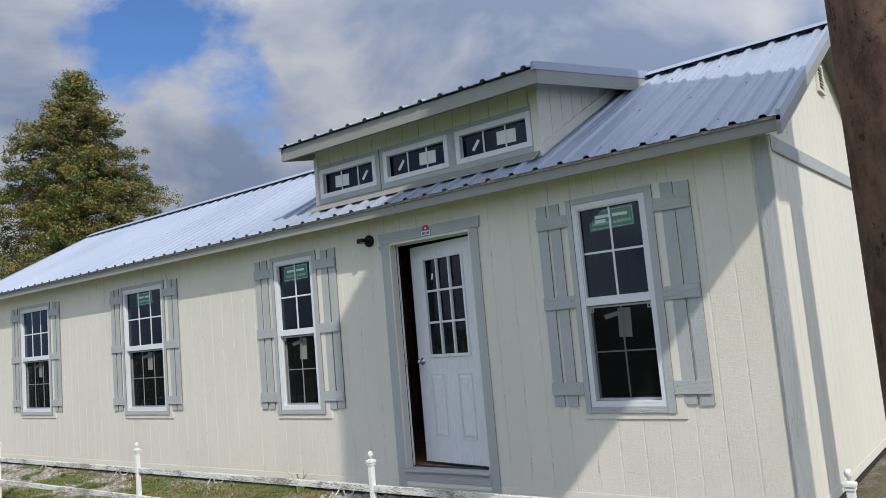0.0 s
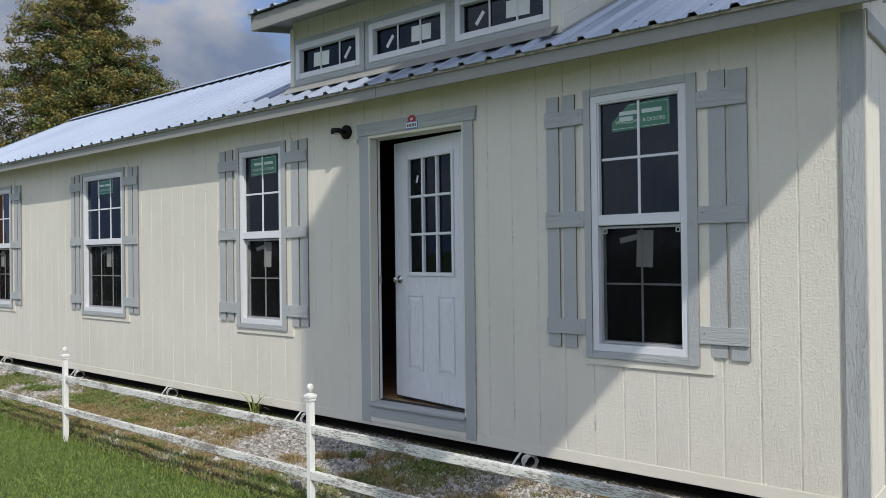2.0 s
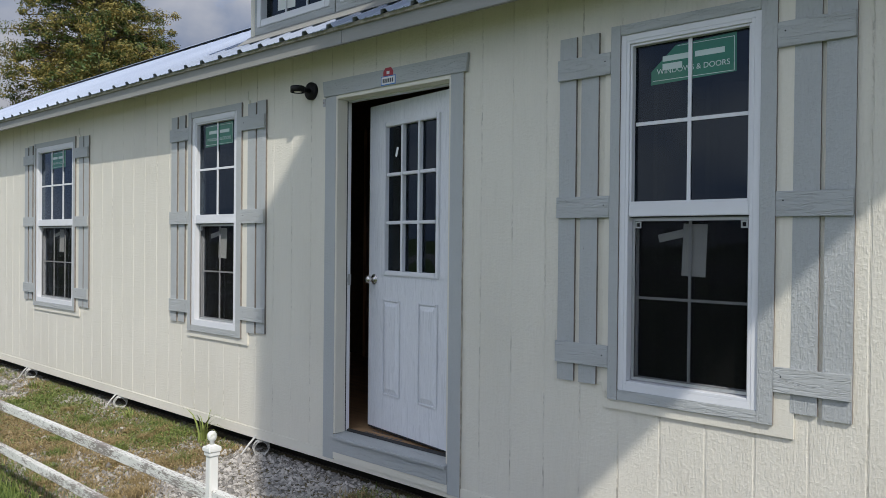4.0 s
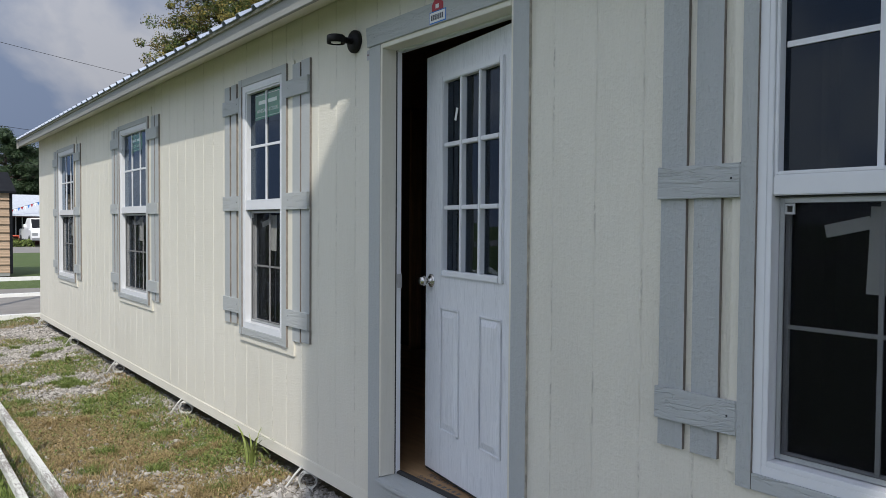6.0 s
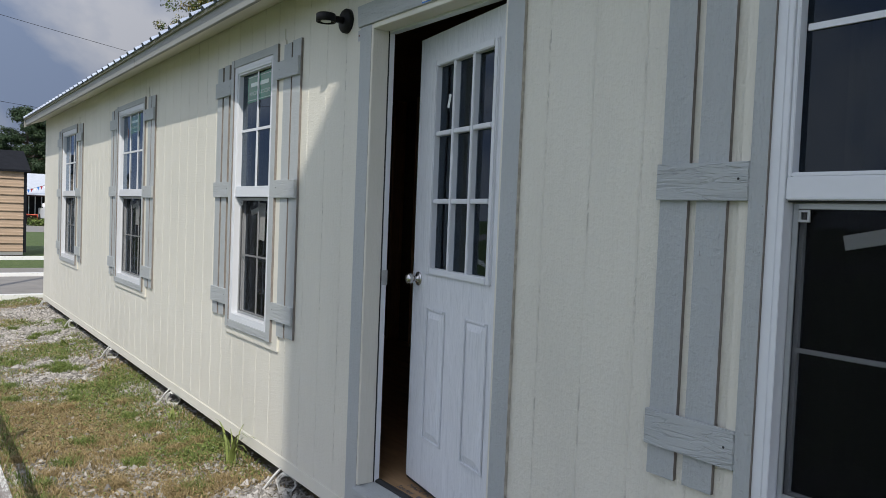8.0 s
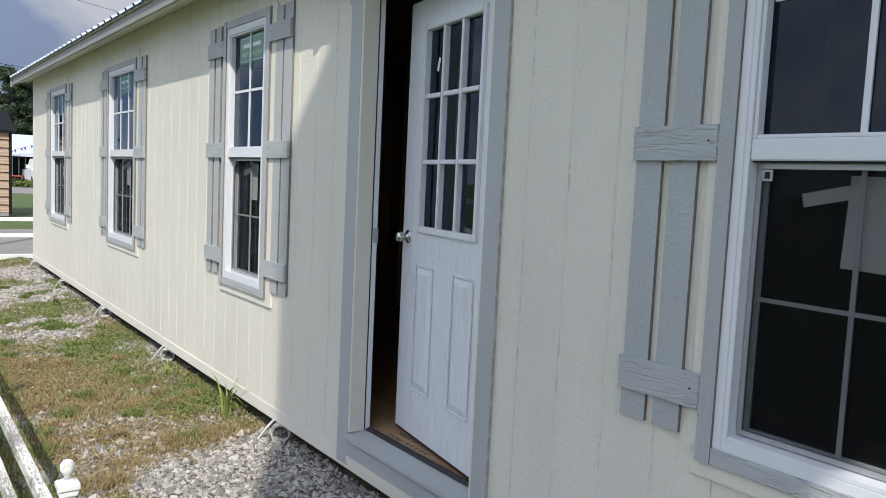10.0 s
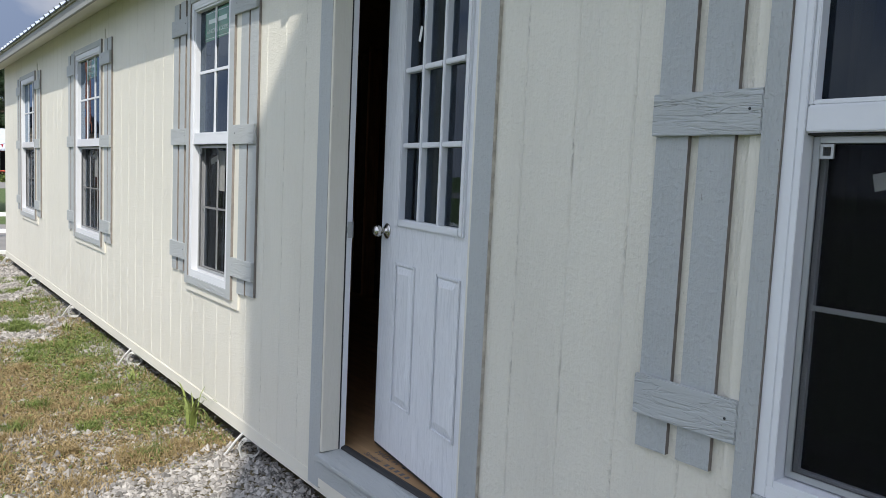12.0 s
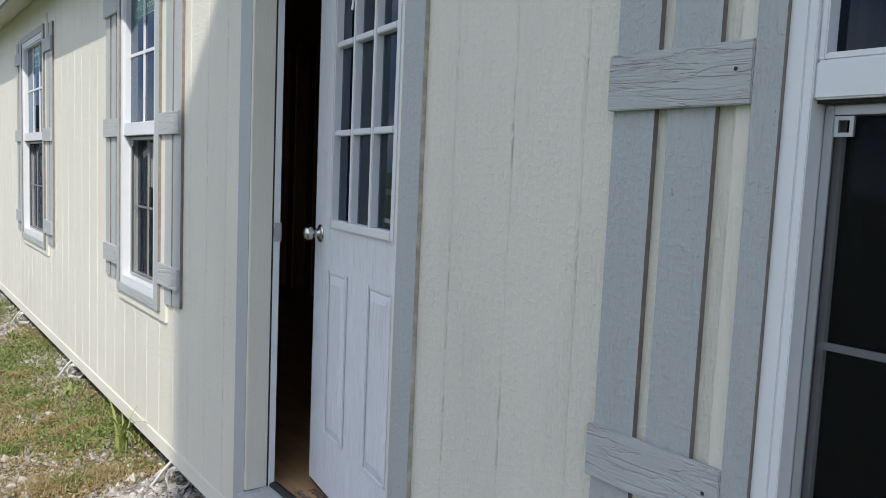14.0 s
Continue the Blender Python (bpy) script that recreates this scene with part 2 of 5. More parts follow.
mm.color(mm.mix(mm.ramp(mm.noise(6, (1, 1, 0.3), 9, 0.7), [(0.35, 0.0), (0.65, 1.0)]), (0.22, 0.065, 0.03), (0.42, 0.16, 0.085)))
mm.bump(mm.noise(40, (1, 1, 0.6), 6), 0.4, 0.003)
RUST_ORANGE = mm.m


def glass(name, tint, rough=0.0, alpha=0.35):
    m = bpy.data.materials.new(name)
    m.use_nodes = True
    t = m.node_tree
    t.nodes.clear()
    o = t.nodes.new("ShaderNodeOutputMaterial")
    tr = t.nodes.new("ShaderNodeBsdfTransparent")
    gl = t.nodes.new("ShaderNodeBsdfGlossy")
    mx = t.nodes.new("ShaderNodeMixShader")
    lw = t.nodes.new("ShaderNodeLayerWeight")
    lw.inputs["Blend"].default_value = 0.5
    pw = t.nodes.new("ShaderNodeMath")
    pw.operation = "POWER"
    pw.inputs[1].default_value = 4.6
    fr = t.nodes.new("ShaderNodeMapRange")
    fr.inputs["To Min"].default_value, fr.inputs["To Max"].default_value = 0.032, 1.0
    t.links.new(lw.outputs["Facing"], pw.inputs[0])
    t.links.new(pw.outputs["Value"], fr.inputs["Value"])
    tr.inputs["Color"].default_value = (*tint, 1)
    tc = t.nodes.new("ShaderNodeTexCoord")
    wave = t.nodes.new("ShaderNodeTexNoise")
    wave.inputs["Scale"].default_value, wave.inputs["Detail"].default_value = 2.6, 1.0
    bow = t.nodes.new("ShaderNodeBump")
    bow.inputs["Strength"].default_value, bow.inputs["Distance"].default_value = 1.0, 0.004
    t.links.new(tc.outputs["Object"], wave.inputs["Vector"])
    t.links.new(wave.outputs["Fac"], bow.inputs["Height"])
    t.links.new(bow.outputs["Normal"], gl.inputs["Normal"])
    gl.inputs["Roughness"].default_value = rough
    gl.inputs["Color"].default_value = (0.72, 0.85, 1.0, 1)
    t.links.new(fr.outputs["Result"], mx.inputs["Fac"])
    t.links.new(tr.outputs["BSDF"], mx.inputs[1])
    t.links.new(gl.outputs["BSDF"], mx.inputs[2])
    t.links.new(mx.outputs["Shader"], o.inputs["Surface"])
    return m


GLASS = glass("window_glass", (0.24, 0.27, 0.30))
mm = Mat("insect_screen", 0.9, 0, 0.1)
mm.color((0.008, 0.008, 0.008))
see = mm.t.nodes.new("ShaderNodeBsdfTransparent")
veil = mm.t.nodes.new("ShaderNodeMixShader")
veil.inputs["Fac"].default_value = 0.34
mm.t.links.new(see.outputs["BSDF"], veil.inputs[1])
mm.t.links.new(mm.b.outputs["BSDF"], veil.inputs[2])
mm.t.links.new(veil.outputs["Shader"], mm.t.nodes["Material Output"].inputs["Surface"])
SCREEN = mm.m

mm = Mat("lawn_soil", 0.9)
g1 = mm.noise(0.6, (1, 1, 1), 5)
g2 = mm.noise(14, (1, 1, 1), 6, 0.7)
mm.color(mm.mix(mm.ramp(g2, [(0.35, 0.0), (0.65, 1.0)]), (0.035, 0.06, 0.012), mm.mix(mm.ramp(g1, [(0.35, 0.0), (0.65, 1.0)]), (0.085, 0.13, 0.028), (0.11, 0.15, 0.04))))
mm.bump(g2, 0.8, 0.03)
LAWN = mm.m

mm = Mat("gravel_and_soil", 0.92)
v = mm.voronoi(38, (1, 1, 0.3), "F1", "Color")
d = mm.voronoi(38, (1, 1, 0.3), "F1")
patch = mm.ramp(mm.noise(0.9, (1, 1, 1), 5, 0.65), [(0.33, 0.0), (0.47, 1.0)])
stone = mm.mix(mm.ramp(v, [(0.2, 0.0), (0.8, 1.0)]), (0.17, 0.16, 0.145), (0.38, 0.365, 0.33))
soil = mm.mix(mm.ramp(mm.noise(30, (1, 1, 1), 6), [(0.35, 0.0), (0.65, 1.0)]), (0.055, 0.046, 0.024), (0.15, 0.12, 0.062))
mm.color(mm.mix(patch, stone, soil))
mm.bump(d, -0.9, 0.02)
GRAVEL = mm.m

# soil made near-black, with shade put into its colour
SHADE_SOIL = plain("shade_bare_soil", (0.036, 0.029, 0.02), 0.95, var=0.4, scale=14, bump=0.6)
mm = Mat("limestone_pebble", 0.9)
mm.color(mm.mix(mm.random(True), (0.13, 0.122, 0.11), (0.46, 0.43, 0.39)))
mm.bump(mm.noise(60, (1, 1, 1), 4), 0.4, 0.003)
PEBBLE = mm.m


def leafy(name, a, b, rough=0.6):
    m = Mat(name, rough, 0, 0.3)
    m.color(m.mix(m.random(True), a, b))
    m.b.inputs["Subsurface Weight"].default_value = 0.0
    return m.m


GRASS = leafy("grass_blade", (0.07, 0.125, 0.02), (0.20, 0.255, 0.062))
WEED = leafy("green_weed", (0.06, 0.10, 0.018), (0.21, 0.25, 0.07))
DRY = leafy("dry_weed", (0.16, 0.115, 0.05), (0.40, 0.30, 0.15))
mm = Mat("conifer_foliage", 0.6, 0, 0.3)
spray = mm.ramp(mm.noise(1.5, (1, 1, 1.3), 4, 0.6), [(0.42, 0.0), (0.54, 1.0)])
mm.color(mm.mix(mm.random(True), mm.mix(spray, (0.025, 0.055, 0.014), (0.075, 0.08, 0.018)), mm.mix(spray, (0.085, 0.125, 0.028), (0.27, 0.20, 0.05))))
CROWN = mm.m
FAR_CROWN = leafy("far_tree_foliage", (0.012, 0.028, 0.010), (0.036, 0.06, 0.022))
BARK = plain("bark", (0.10, 0.075, 0.055), 0.9, var=0.4, scale=10, bump=0.6, stretch=(1, 1, 0.2))
ASPHALT = plain("worn_asphalt", (0.22, 0.205, 0.185), 0.9, var=0.18, scale=2.2, bump=0.5)
SHED_TAN = plain("tan_lap_siding", (0.385, 0.275, 0.185), 0.6, var=0.08, scale=4, bump=0.2, stretch=(1, 0.2, 1))
SHINGLE = plain("black_shingle", (0.012, 0.013, 0.016), 0.9, var=0.4, scale=5, bump=0.5, spec=0.15)
SIGN_WHITE = plain("white_sign_face", (0.82, 0.82, 0.82), 0.35, var=0.03)
SIGN_BLUE = plain("blue_sign_print", (0.03, 0.18, 0.55), 0.4)
SIGN_SKY = plain("pale_blue_sign_print", (0.25, 0.50, 0.75), 0.4)
SIGN_GREY = plain("grey_sign_print", (0.08, 0.08, 0.09), 0.5)
STORE_RED = plain("dark_red_shopfront", (0.10, 0.03, 0.03), 0.7, var=0.3)


# ---- building blocks ----
def box(bm, x0, x1, y0, y1, z0, z1, taper=None):
    """An axis-aligned block; taper: another (x0, x1, y0, y1) for its top."""
    tx0, tx1, ty0, ty1 = taper or (x0, x1, y0, y1)
    v = [bm.verts.new(p) for p in ((x0, y0, z0), (x1, y0, z0), (x1, y1, z0), (x0, y1, z0), (tx0, ty0, z1), (tx1, ty0, z1), (tx1, ty1, z1), (tx0, ty1, z1))]
    for f in ((0, 3, 2, 1), (4, 5, 6, 7), (0, 1, 5, 4), (1, 2, 6, 5), (2, 3, 7, 6), (3, 0, 4, 7)):
        bm.faces.new([v[i] for i in f])
    return v


def prism(bm, outline, axis, a, b):
    """A closed outline (2D, counter-clockwise) drawn out along an axis from a to b."""
    def at(p, c):
        return {"x": (c, p[0], p[1]), "y": (p[0], c, p[1]), "z": (p[0], p[1], c)}[axis]
    lo = [bm.verts.new(at(p, a)) for p in outline]
    hi = [bm.verts.new(at(p, b)) for p in outline]
    n = len(outline)
    bm.faces.new(lo[::-1])
    bm.faces.new(hi)
    for i in range(n):
        bm.faces.new((lo[i], lo[(i + 1) % n], hi[(i + 1) % n], hi[i]))


def ring(bm, x0, x1, z0, z1, w, y0, y1):
    """A rectangular frame of bar width w."""
    box(bm, x0, x0 + w, y0, y1, z0, z1)
    box(bm, x1 - w, x1, y0, y1, z0, z1)
    box(bm, x0 + w, x1 - w, y0, y1, z0, z0 + w)
    box(bm, x0 + w, x1 - w, y0, y1, z1 - w, z1)


def lathe(bm, profile, centre=(0, 0, 0), axis="z", seg=16):
    """A turned body: (radius, height) pairs round an axis."""
    rings = []
    for r, h in profile:
        row = []
        for i in range(seg):
            a = 2 * math.pi * i / seg
            p = {"z": (r * math.cos(a), r * math.sin(a), h), "y": (r * math.cos(a), h, r * math.sin(a)), "x": (h, r * math.cos(a), r * math.sin(a))}[axis]
            row.append(bm.verts.new(Vector(p) + Vector(centre)))
        rings.append(row)
    for lo, hi in zip(rings, rings[1:]):
        for i in range(seg):
            bm.faces.new((lo[i], lo[(i + 1) % seg], hi[(i + 1) % seg], hi[i]))
    bm.faces.new(rings[0][::-1])
    bm.faces.new(rings[-1])


def tube(bm, pts, radius, seg=8, flat=1.0):
    """A bent bar along points."""
    pts = [Vector(p) for p in pts]
    rows = []
    for i, p in enumerate(pts):
        d = (pts[min(i + 1, len(pts) - 1)] - pts[max(i - 1, 0)]).normalized()
        u = d.cross(Vector((0, 0, 1)) if abs(d.z) < 0.95 else Vector((1, 0, 0))).normalized()
        w = d.cross(u)
        r = radius[i] if isinstance(radius, (list, tuple)) else radius
        rows.append([bm.verts.new(p + u * r * math.cos(2 * math.pi * k / seg) + w * r * flat * math.sin(2 * math.pi * k / seg)) for k in range(seg)])
    for lo, hi in zip(rows, rows[1:]):
        for k in range(seg):
            bm.faces.new((lo[k], lo[(k + 1) % seg], hi[(k + 1) % seg], hi[k]))
    bm.faces.new(rows[0][::-1])
    bm.faces.new(rows[-1])


def finish(bm, material, bevel=0.0, smooth=False):
    if bevel:
        bmesh.ops.bevel(bm, geom=list(bm.edges), offset=bevel, segments=2, affect="EDGES", clamp_overlap=True)
    bmesh.ops.recalc_face_normals(bm, faces=list(bm.faces))
    me = bpy.data.meshes.new("mesh")
    bm.to_mesh(me)
    bm.free()
    if smooth:
        for p in me.polygons:
            p.use_smooth = True
    me.materials.append(material)
    return me


def part(name, bm, material, parent, label="", bevel=0.0, smooth=False):
    ob = new(name, finish(bm, material, bevel, smooth))
    ob.parent = parent
    if label:
        ob["label"] = label
    return ob


def raw_edges(ob, material):
    """Bare cut edges on the upright sides of a board."""
    ob.data.materials.append(material)
    for p in ob.data.polygons:
        if abs(p.normal.x) > 0.9:
            p.material_index = 1
    return ob


def thing(name, m, label, category, group="", kind=""):
    ob = new(name)
    ob.matrix_world = m
    ob.empty_display_size = 0.1
    return tagged(ob, label, category, group, kind)


def solid(name, bm, material, label, category, kind="", bevel=0.0, smooth=False, group=""):
    return tagged(new(name, finish(bm, material, bevel, smooth)), label, category, group, kind)


def one_box(x0, x1, y0, y1, z0, z1):
    bm = bmesh.new()
    box(bm, x0, x1, y0, y1, z0, z1)
    return bm


# ---- the plan of the house ----
WALL = 5.54            # outer face of the front siding
XL, XR = -14.40, -1.32  # ends of the house
BACK = 9.80
ZB, ZF = 0.21, 0.40    # underside and floor
EAVE_Y, EAVE_Z = 5.29, 2.84
RIDGE_Y, RIDGE_Z = 7.67, 4.09
SLOPE = (RIDGE_Z - EAVE_Z) / (RIDGE_Y - EAVE_Y)
GROUND = 0.04
WIN_Z0, WIN_Z1 = 0.905, 2.605
WINDOWS = [(-12.37, 1.06, 3), (-9.265, 1.04, 3), (-6.265, 0.735, 2), (-2.545, 0.735, 2)]
DOOR_L, DOOR_R, DOOR_T = -4.865, -3.90, 2.53
DORM_L, DORM_R, DORM_Y = -5.87, -3.12, 5.60
DORM_EAVE_Y, DORM_EAVE_Z = 5.27, 3.665


def roof_z(y):
    return EAVE_Z + SLOPE * (y - EAVE_Y)


OPENINGS = [(c - w / 2 + 0.03, c + w / 2 - 0.03, WIN_Z0 + 0.03, WIN_Z1 - 0.03) for c, w, _ in WINDOWS] + [(DOOR_L - 0.012, DOOR_R + 0.012, 0.0, DOOR_T + 0.012)]


def pieces(a, b, z0, z1, openings):
    """The upright strip a..b less the openings, as rectangles."""
    cuts = sorted({a, b, *[c for o in openings for c in o[:2] if a < c < b]})
    for p, q in zip(cuts, cuts[1:]):
        z = z0
        for o in sorted((o for o in openings if o[0] < (p + q) / 2 < o[1]), key=lambda o: o[2]):
            if o[2] > z:
                yield p, q, z, o[2]
            z = max(z, o[3])
        if z < z1:
            yield p, q, z, z1


# ---- front wall ----
wall_front = thing("wall_front", pose(0, WALL, 0), "cream painted board siding wall with upright grooves", "wall", kind="structure")
bm = bmesh.new()
edges = sorted({XL + 0.02, XR - 0.02, *[o[i] for o in OPENINGS for i in (0, 1)]})
for a, b in zip(edges, edges[1:]):
    for p, q, z0, z1 in pieces(a, b, 0.29, 2.93, OPENINGS):
        box(bm, p, q, 0.0055, 0.11, z0, z1)
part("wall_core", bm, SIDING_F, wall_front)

GROOVE, PITCH = -3.69, 0.205
first = math.ceil((XL - GROOVE) / PITCH)
last = math.floor((XR - GROOVE) / PITCH)
grooves = [XL] + [GROOVE + PITCH * k for k in range(first, last + 1)] + [XR]
for a, b in zip(grooves, grooves[1:]):
    if b - a < 0.03:
        continue
    bm = bmesh.new()
    for p, q, z0, z1 in pieces(a + 0.0004, b - 0.0004, 0.285, 2.86, OPENINGS):
        line = [(p, 0.0054), (q, 0.0054)]
        line += [(q, 0.0019), (q - 0.0032, 0.0017), (q - 0.0062, 0)] if q > b - 0.001 and q - p > 0.015 else [(q, 0)]
        line += [(p + 0.0062, 0), (p + 0.0032, 0.0017), (p, 0.0019)] if p < a + 0.001 and q - p > 0.015 else [(p, 0)]
        prism(bm, line, "z", z0, z1)
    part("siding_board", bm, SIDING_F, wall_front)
part("skirt_board", one_box(XL, XR, -0.006, 0.09, ZB, 0.284), SIDING_X, wall_front, "cream horizontal skirt board at the foot", 0.003)

# ---- gable walls, back wall, floor, ceiling ----
gable_planks = [WALL + 0.012 + 0.205 * k for k in range(0, 21)] + [BACK]


def gable(name, x, out):
    g = thing(name, pose(x, 0, 0), "cream painted board siding gable wall", "wall", kind="structure")
    bm = bmesh.new()
    prism(bm, [(WALL + 0.11, ZB), (BACK, ZB), (BACK, roof_z(WALL) - 0.03), (RIDGE_Y, RIDGE_Z - 0.05), (WALL + 0.11, roof_z(WALL + 0.11) - 0.04)], "x", -0.11 * out, -0.012 * out)
    part("wall_core", bm, SIDING, g)
    top = lambda y: EAVE_Z + SLOPE * (min(y, 2 * RIDGE_Y - y) - EAVE_Y) - 0.03
    for a, b in zip(gable_planks, gable_planks[1:]):
        a2, b2 = a + 0.002, b - 0.002
        bm = bmesh.new()
        line = [(a2, 0.28), (b2, 0.28), (b2, top(b2)), (a2, top(a2))]
        if a2 < RIDGE_Y < b2:
            line.insert(3, (RIDGE_Y, top(RIDGE_Y)))
        prism(bm, line, "x", -0.0119 * out, 0)
        part("siding_board", bm, SIDING, g)
    part("skirt_board", one_box(min(0, 0.006 * out), max(0, 0.006 * out), WALL + 0.1, BACK, ZB, 0.279), SIDING, g)
    return g


wall_east = gable("wall_east", XR, 1)
wall_west = gable("wall_west", XL, -1)
part("band_board", one_box(0.001, 0.02, WALL + 0.02, BACK, 2.69, 2.80), TRIM_X, wall_east, "grey horizontal band board", 0.003)
solid("wall_back", one_box(XL + 0.11, XR - 0.11, BACK - 0.1, BACK, ZB, 2.9), SIDING, "cream painted rear wall", "wall", "structure")
solid("floor", one_box(XL + 0.12, XR - 0.12, WALL + 0.114, BACK - 0.11, 0.29, ZF), FLOORB, "bare plywood subfloor with stamped black print", "floor", "structure")
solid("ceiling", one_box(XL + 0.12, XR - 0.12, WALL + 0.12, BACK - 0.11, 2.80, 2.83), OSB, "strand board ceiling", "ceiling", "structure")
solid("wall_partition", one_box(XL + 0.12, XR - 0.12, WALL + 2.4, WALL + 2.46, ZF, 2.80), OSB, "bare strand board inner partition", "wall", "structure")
studs = thing("wall_studs", pose(0, WALL + 2.36, ZF), "bare pine wall studs before the partition", "stud", kind="structure")
for k in range(31):
    part("stud", one_box(XL + 0.3 + 0.41 * k, XL + 0.34 + 0.41 * k, -0.09, 0.035, 0, 2.4), STUD, studs)

bm = bmesh.new()
box(bm, XR - 0.10, XR + 0.006, -0.020, -0.0005, 0.245, 2.79)
corner = thing("corner_trim", pose(0, WALL, 0), "grey wood-grained corner board", "trim", kind="structure")
part("front_board", bm, TRIM_C, corner, bevel=0.003)
part("side_board", one_box(XR + 0.001, XR + 0.014, 0.0, 0.035, 0.245, 2.79), SIDING, corner, "cream return board", 0.003)

# louvred vent high on the gable
vent = thing("gable_vent", pose(XR + 0.002, RIDGE_Y - 0.05, 3.50), "small beige louvred gable vent", "vent", kind="structure")
bm = bmesh.new()
for a, b, c, d in ((-0.125, -0.1, 0, 0.28), (0.1, 0.125, 0, 0.28), (-0.1, 0.1, 0, 0.025), (-0.1, 0.1, 0.255, 0.28)):
    box(bm, 0, 0.025, a, b, c, d)
part("vent_frame", bm, SIDING, vent)
for k in range(7):
    bm = bmesh.new()
    prism(bm, [(0.002, 0.052 + 0.032 * k), (0.02, 0.027 + 0.032 * k), (0.024, 0.032 + 0.032 * k), (0.006, 0.06 + 0.032 * k)], "y", -0.1, 0.1)
    part("slat", bm, SIDING, vent)
part("vent_back", one_box(0.0, 0.0015, -0.1, 0.1, 0.025, 0.255), BLACK, vent)


# ---- roofs ----
def rib_line(x0, x1, pitch=0.229):
    """Across a ribbed sheet: (x, height) pairs."""
    pts = [(x0, 0.0)]
    n = max(1, round((x1 - x0) / pitch))
    step = (x1 - x0) / n
    for k in range(n):
        c = x0 + step * (k + 0.5)
        pts += [(c - 0.031, 0.0), (c - 0.017, 0.023), (c + 0.017, 0.023), (c + 0.031, 0.0)]
        if k < n - 1:
            for q in (-0.036, 0.036):
                pts += [(c + step / 2 + q - 0.009, 0.0), (c + step / 2 + q, 0.005), (c + step / 2 + q + 0.009, 0.0)]
    return pts + [(x1, 0.0)]


def sheet(bm, x0, x1, y0, z0, y1, z1):
    pts = rib_line(x0, x1)
    up = Vector((0, z0 - z1, y1 - y0)).normalized()
    if up.z < 0:
        up = -up
    rows = []
    for lift in (0.0, -0.004):
        for y, z in ((y0, z0), (y1, z1)):
            rows.append([bm.verts.new(Vector((x, y, z)) + up * (h + lift)) for x, h in pts])
    a, b, c, d = rows
    for i in range(len(pts) - 1):
        bm.faces.new((a[i], a[i + 1], b[i + 1], b[i]))
        bm.faces.new((c[i + 1], c[i], d[i], d[i + 1]))
        bm.faces.new((c[i], c[i + 1], a[i + 1], a[i]))


roof = thing("roof", pose(0, 0, 0), "ribbed silver metal roof", "roof", kind="structure")
RX0, RX1 = XL - 0.15, XR + 0.162
cuts = [RX0 + 0.9145 * k for k in range(0, 20) if RX0 + 0.9145 * k < RX1 - 0.3] + [RX1]
cuts = sorted(cuts + [DORM_L - 0.01, DORM_R + 0.01])
for a, b in zip(cuts, cuts[1:]):
    if b - a < 0.05:
        continue
    mid = (a + b) / 2
    y1 = DORM_Y if DORM_L < mid < DORM_R else RIDGE_Y
    bm = bmesh.new()
    sheet(bm, a, b, EAVE_Y - 0.035, roof_z(EAVE_Y - 0.035) + 0.03, y1, roof_z(y1) + 0.03)
    part("roof_panel", bm, METAL_ROOF, roof)
    bm = bmesh.new()
    sheet(bm, a, b, 2 * RIDGE_Y - EAVE_Y, EAVE_Z + 0.03, RIDGE_Y, RIDGE_Z + 0.03)
    part("roof_panel", bm, METAL_ROOF, roof)
bm = bmesh.new()
prism(bm, [(RIDGE_Y - 0.16, RIDGE_Z - 0.025), (RIDGE_Y, RIDGE_Z + 0.055), (RIDGE_Y + 0.16, RIDGE_Z - 0.025), (RIDGE_Y + 0.16, RIDGE_Z - 0.03), (RIDGE_Y, RIDGE_Z + 0.05), (RIDGE_Y - 0.16, RIDGE_Z - 0.03)], "x", RX0 - 0.01, RX1 + 0.01)
ridge = part("ridge_cap", bm, METAL_ROOF, roof)
ridge.location.z = 0.028
bm = bmesh.new()
for k in range(int((RX1 - RX0) / 0.4573)):
    for y in (5.45, 6.3, 7.2):
        x = RX0 + 0.15 + 0.4573 * k
        if DORM_L - 0.2 < x < DORM_R + 0.2 and y > 5.4:
            continue
        lathe(bm, [(0.009, 0), (0.009, 0.004), (0.004, 0.009)], (x, y, roof_z(y) + 0.032), "z", 6)
tagged(part("roof_screws", bm, GALV, roof), kind="stuff")
# decking under the sheets
bm = bmesh.new()
prism(bm, [(EAVE_Y + 0.02, EAVE_Z - 0.01), (RIDGE_Y, RIDGE_Z - 0.01), (2 * RIDGE_Y - EAVE_Y, EAVE_Z - 0.01), (2 * RIDGE_Y - EAVE_Y, EAVE_Z - 0.06), (RIDGE_Y, RIDGE_Z - 0.06), (EAVE_Y + 0.02, EAVE_Z - 0.06)], "x", RX0 + 0.03, DORM_L)
prism(bm, [(EAVE_Y + 0.02, EAVE_Z - 0.01), (RIDGE_Y, RIDGE_Z - 0.01), (2 * RIDGE_Y - EAVE_Y, EAVE_Z - 0.01), (2 * RIDGE_Y - EAVE_Y, EAVE_Z - 0.06), (RIDGE_Y, RIDGE_Z - 0.06), (EAVE_Y + 0.02, EAVE_Z - 0.06)], "x", DORM_R, RX1 - 0.03)
prism(bm, [(EAVE_Y + 0.02, EAVE_Z - 0.01), (DORM_Y + 0.05, roof_z(DORM_Y + 0.05) - 0.01), (DORM_Y + 0.05, roof_z(DORM_Y + 0.05) - 0.06), (EAVE_Y + 0.02, EAVE_Z - 0.06)], "x", DORM_L, DORM_R)
part("roof_decking", bm, FASCIA, roof)
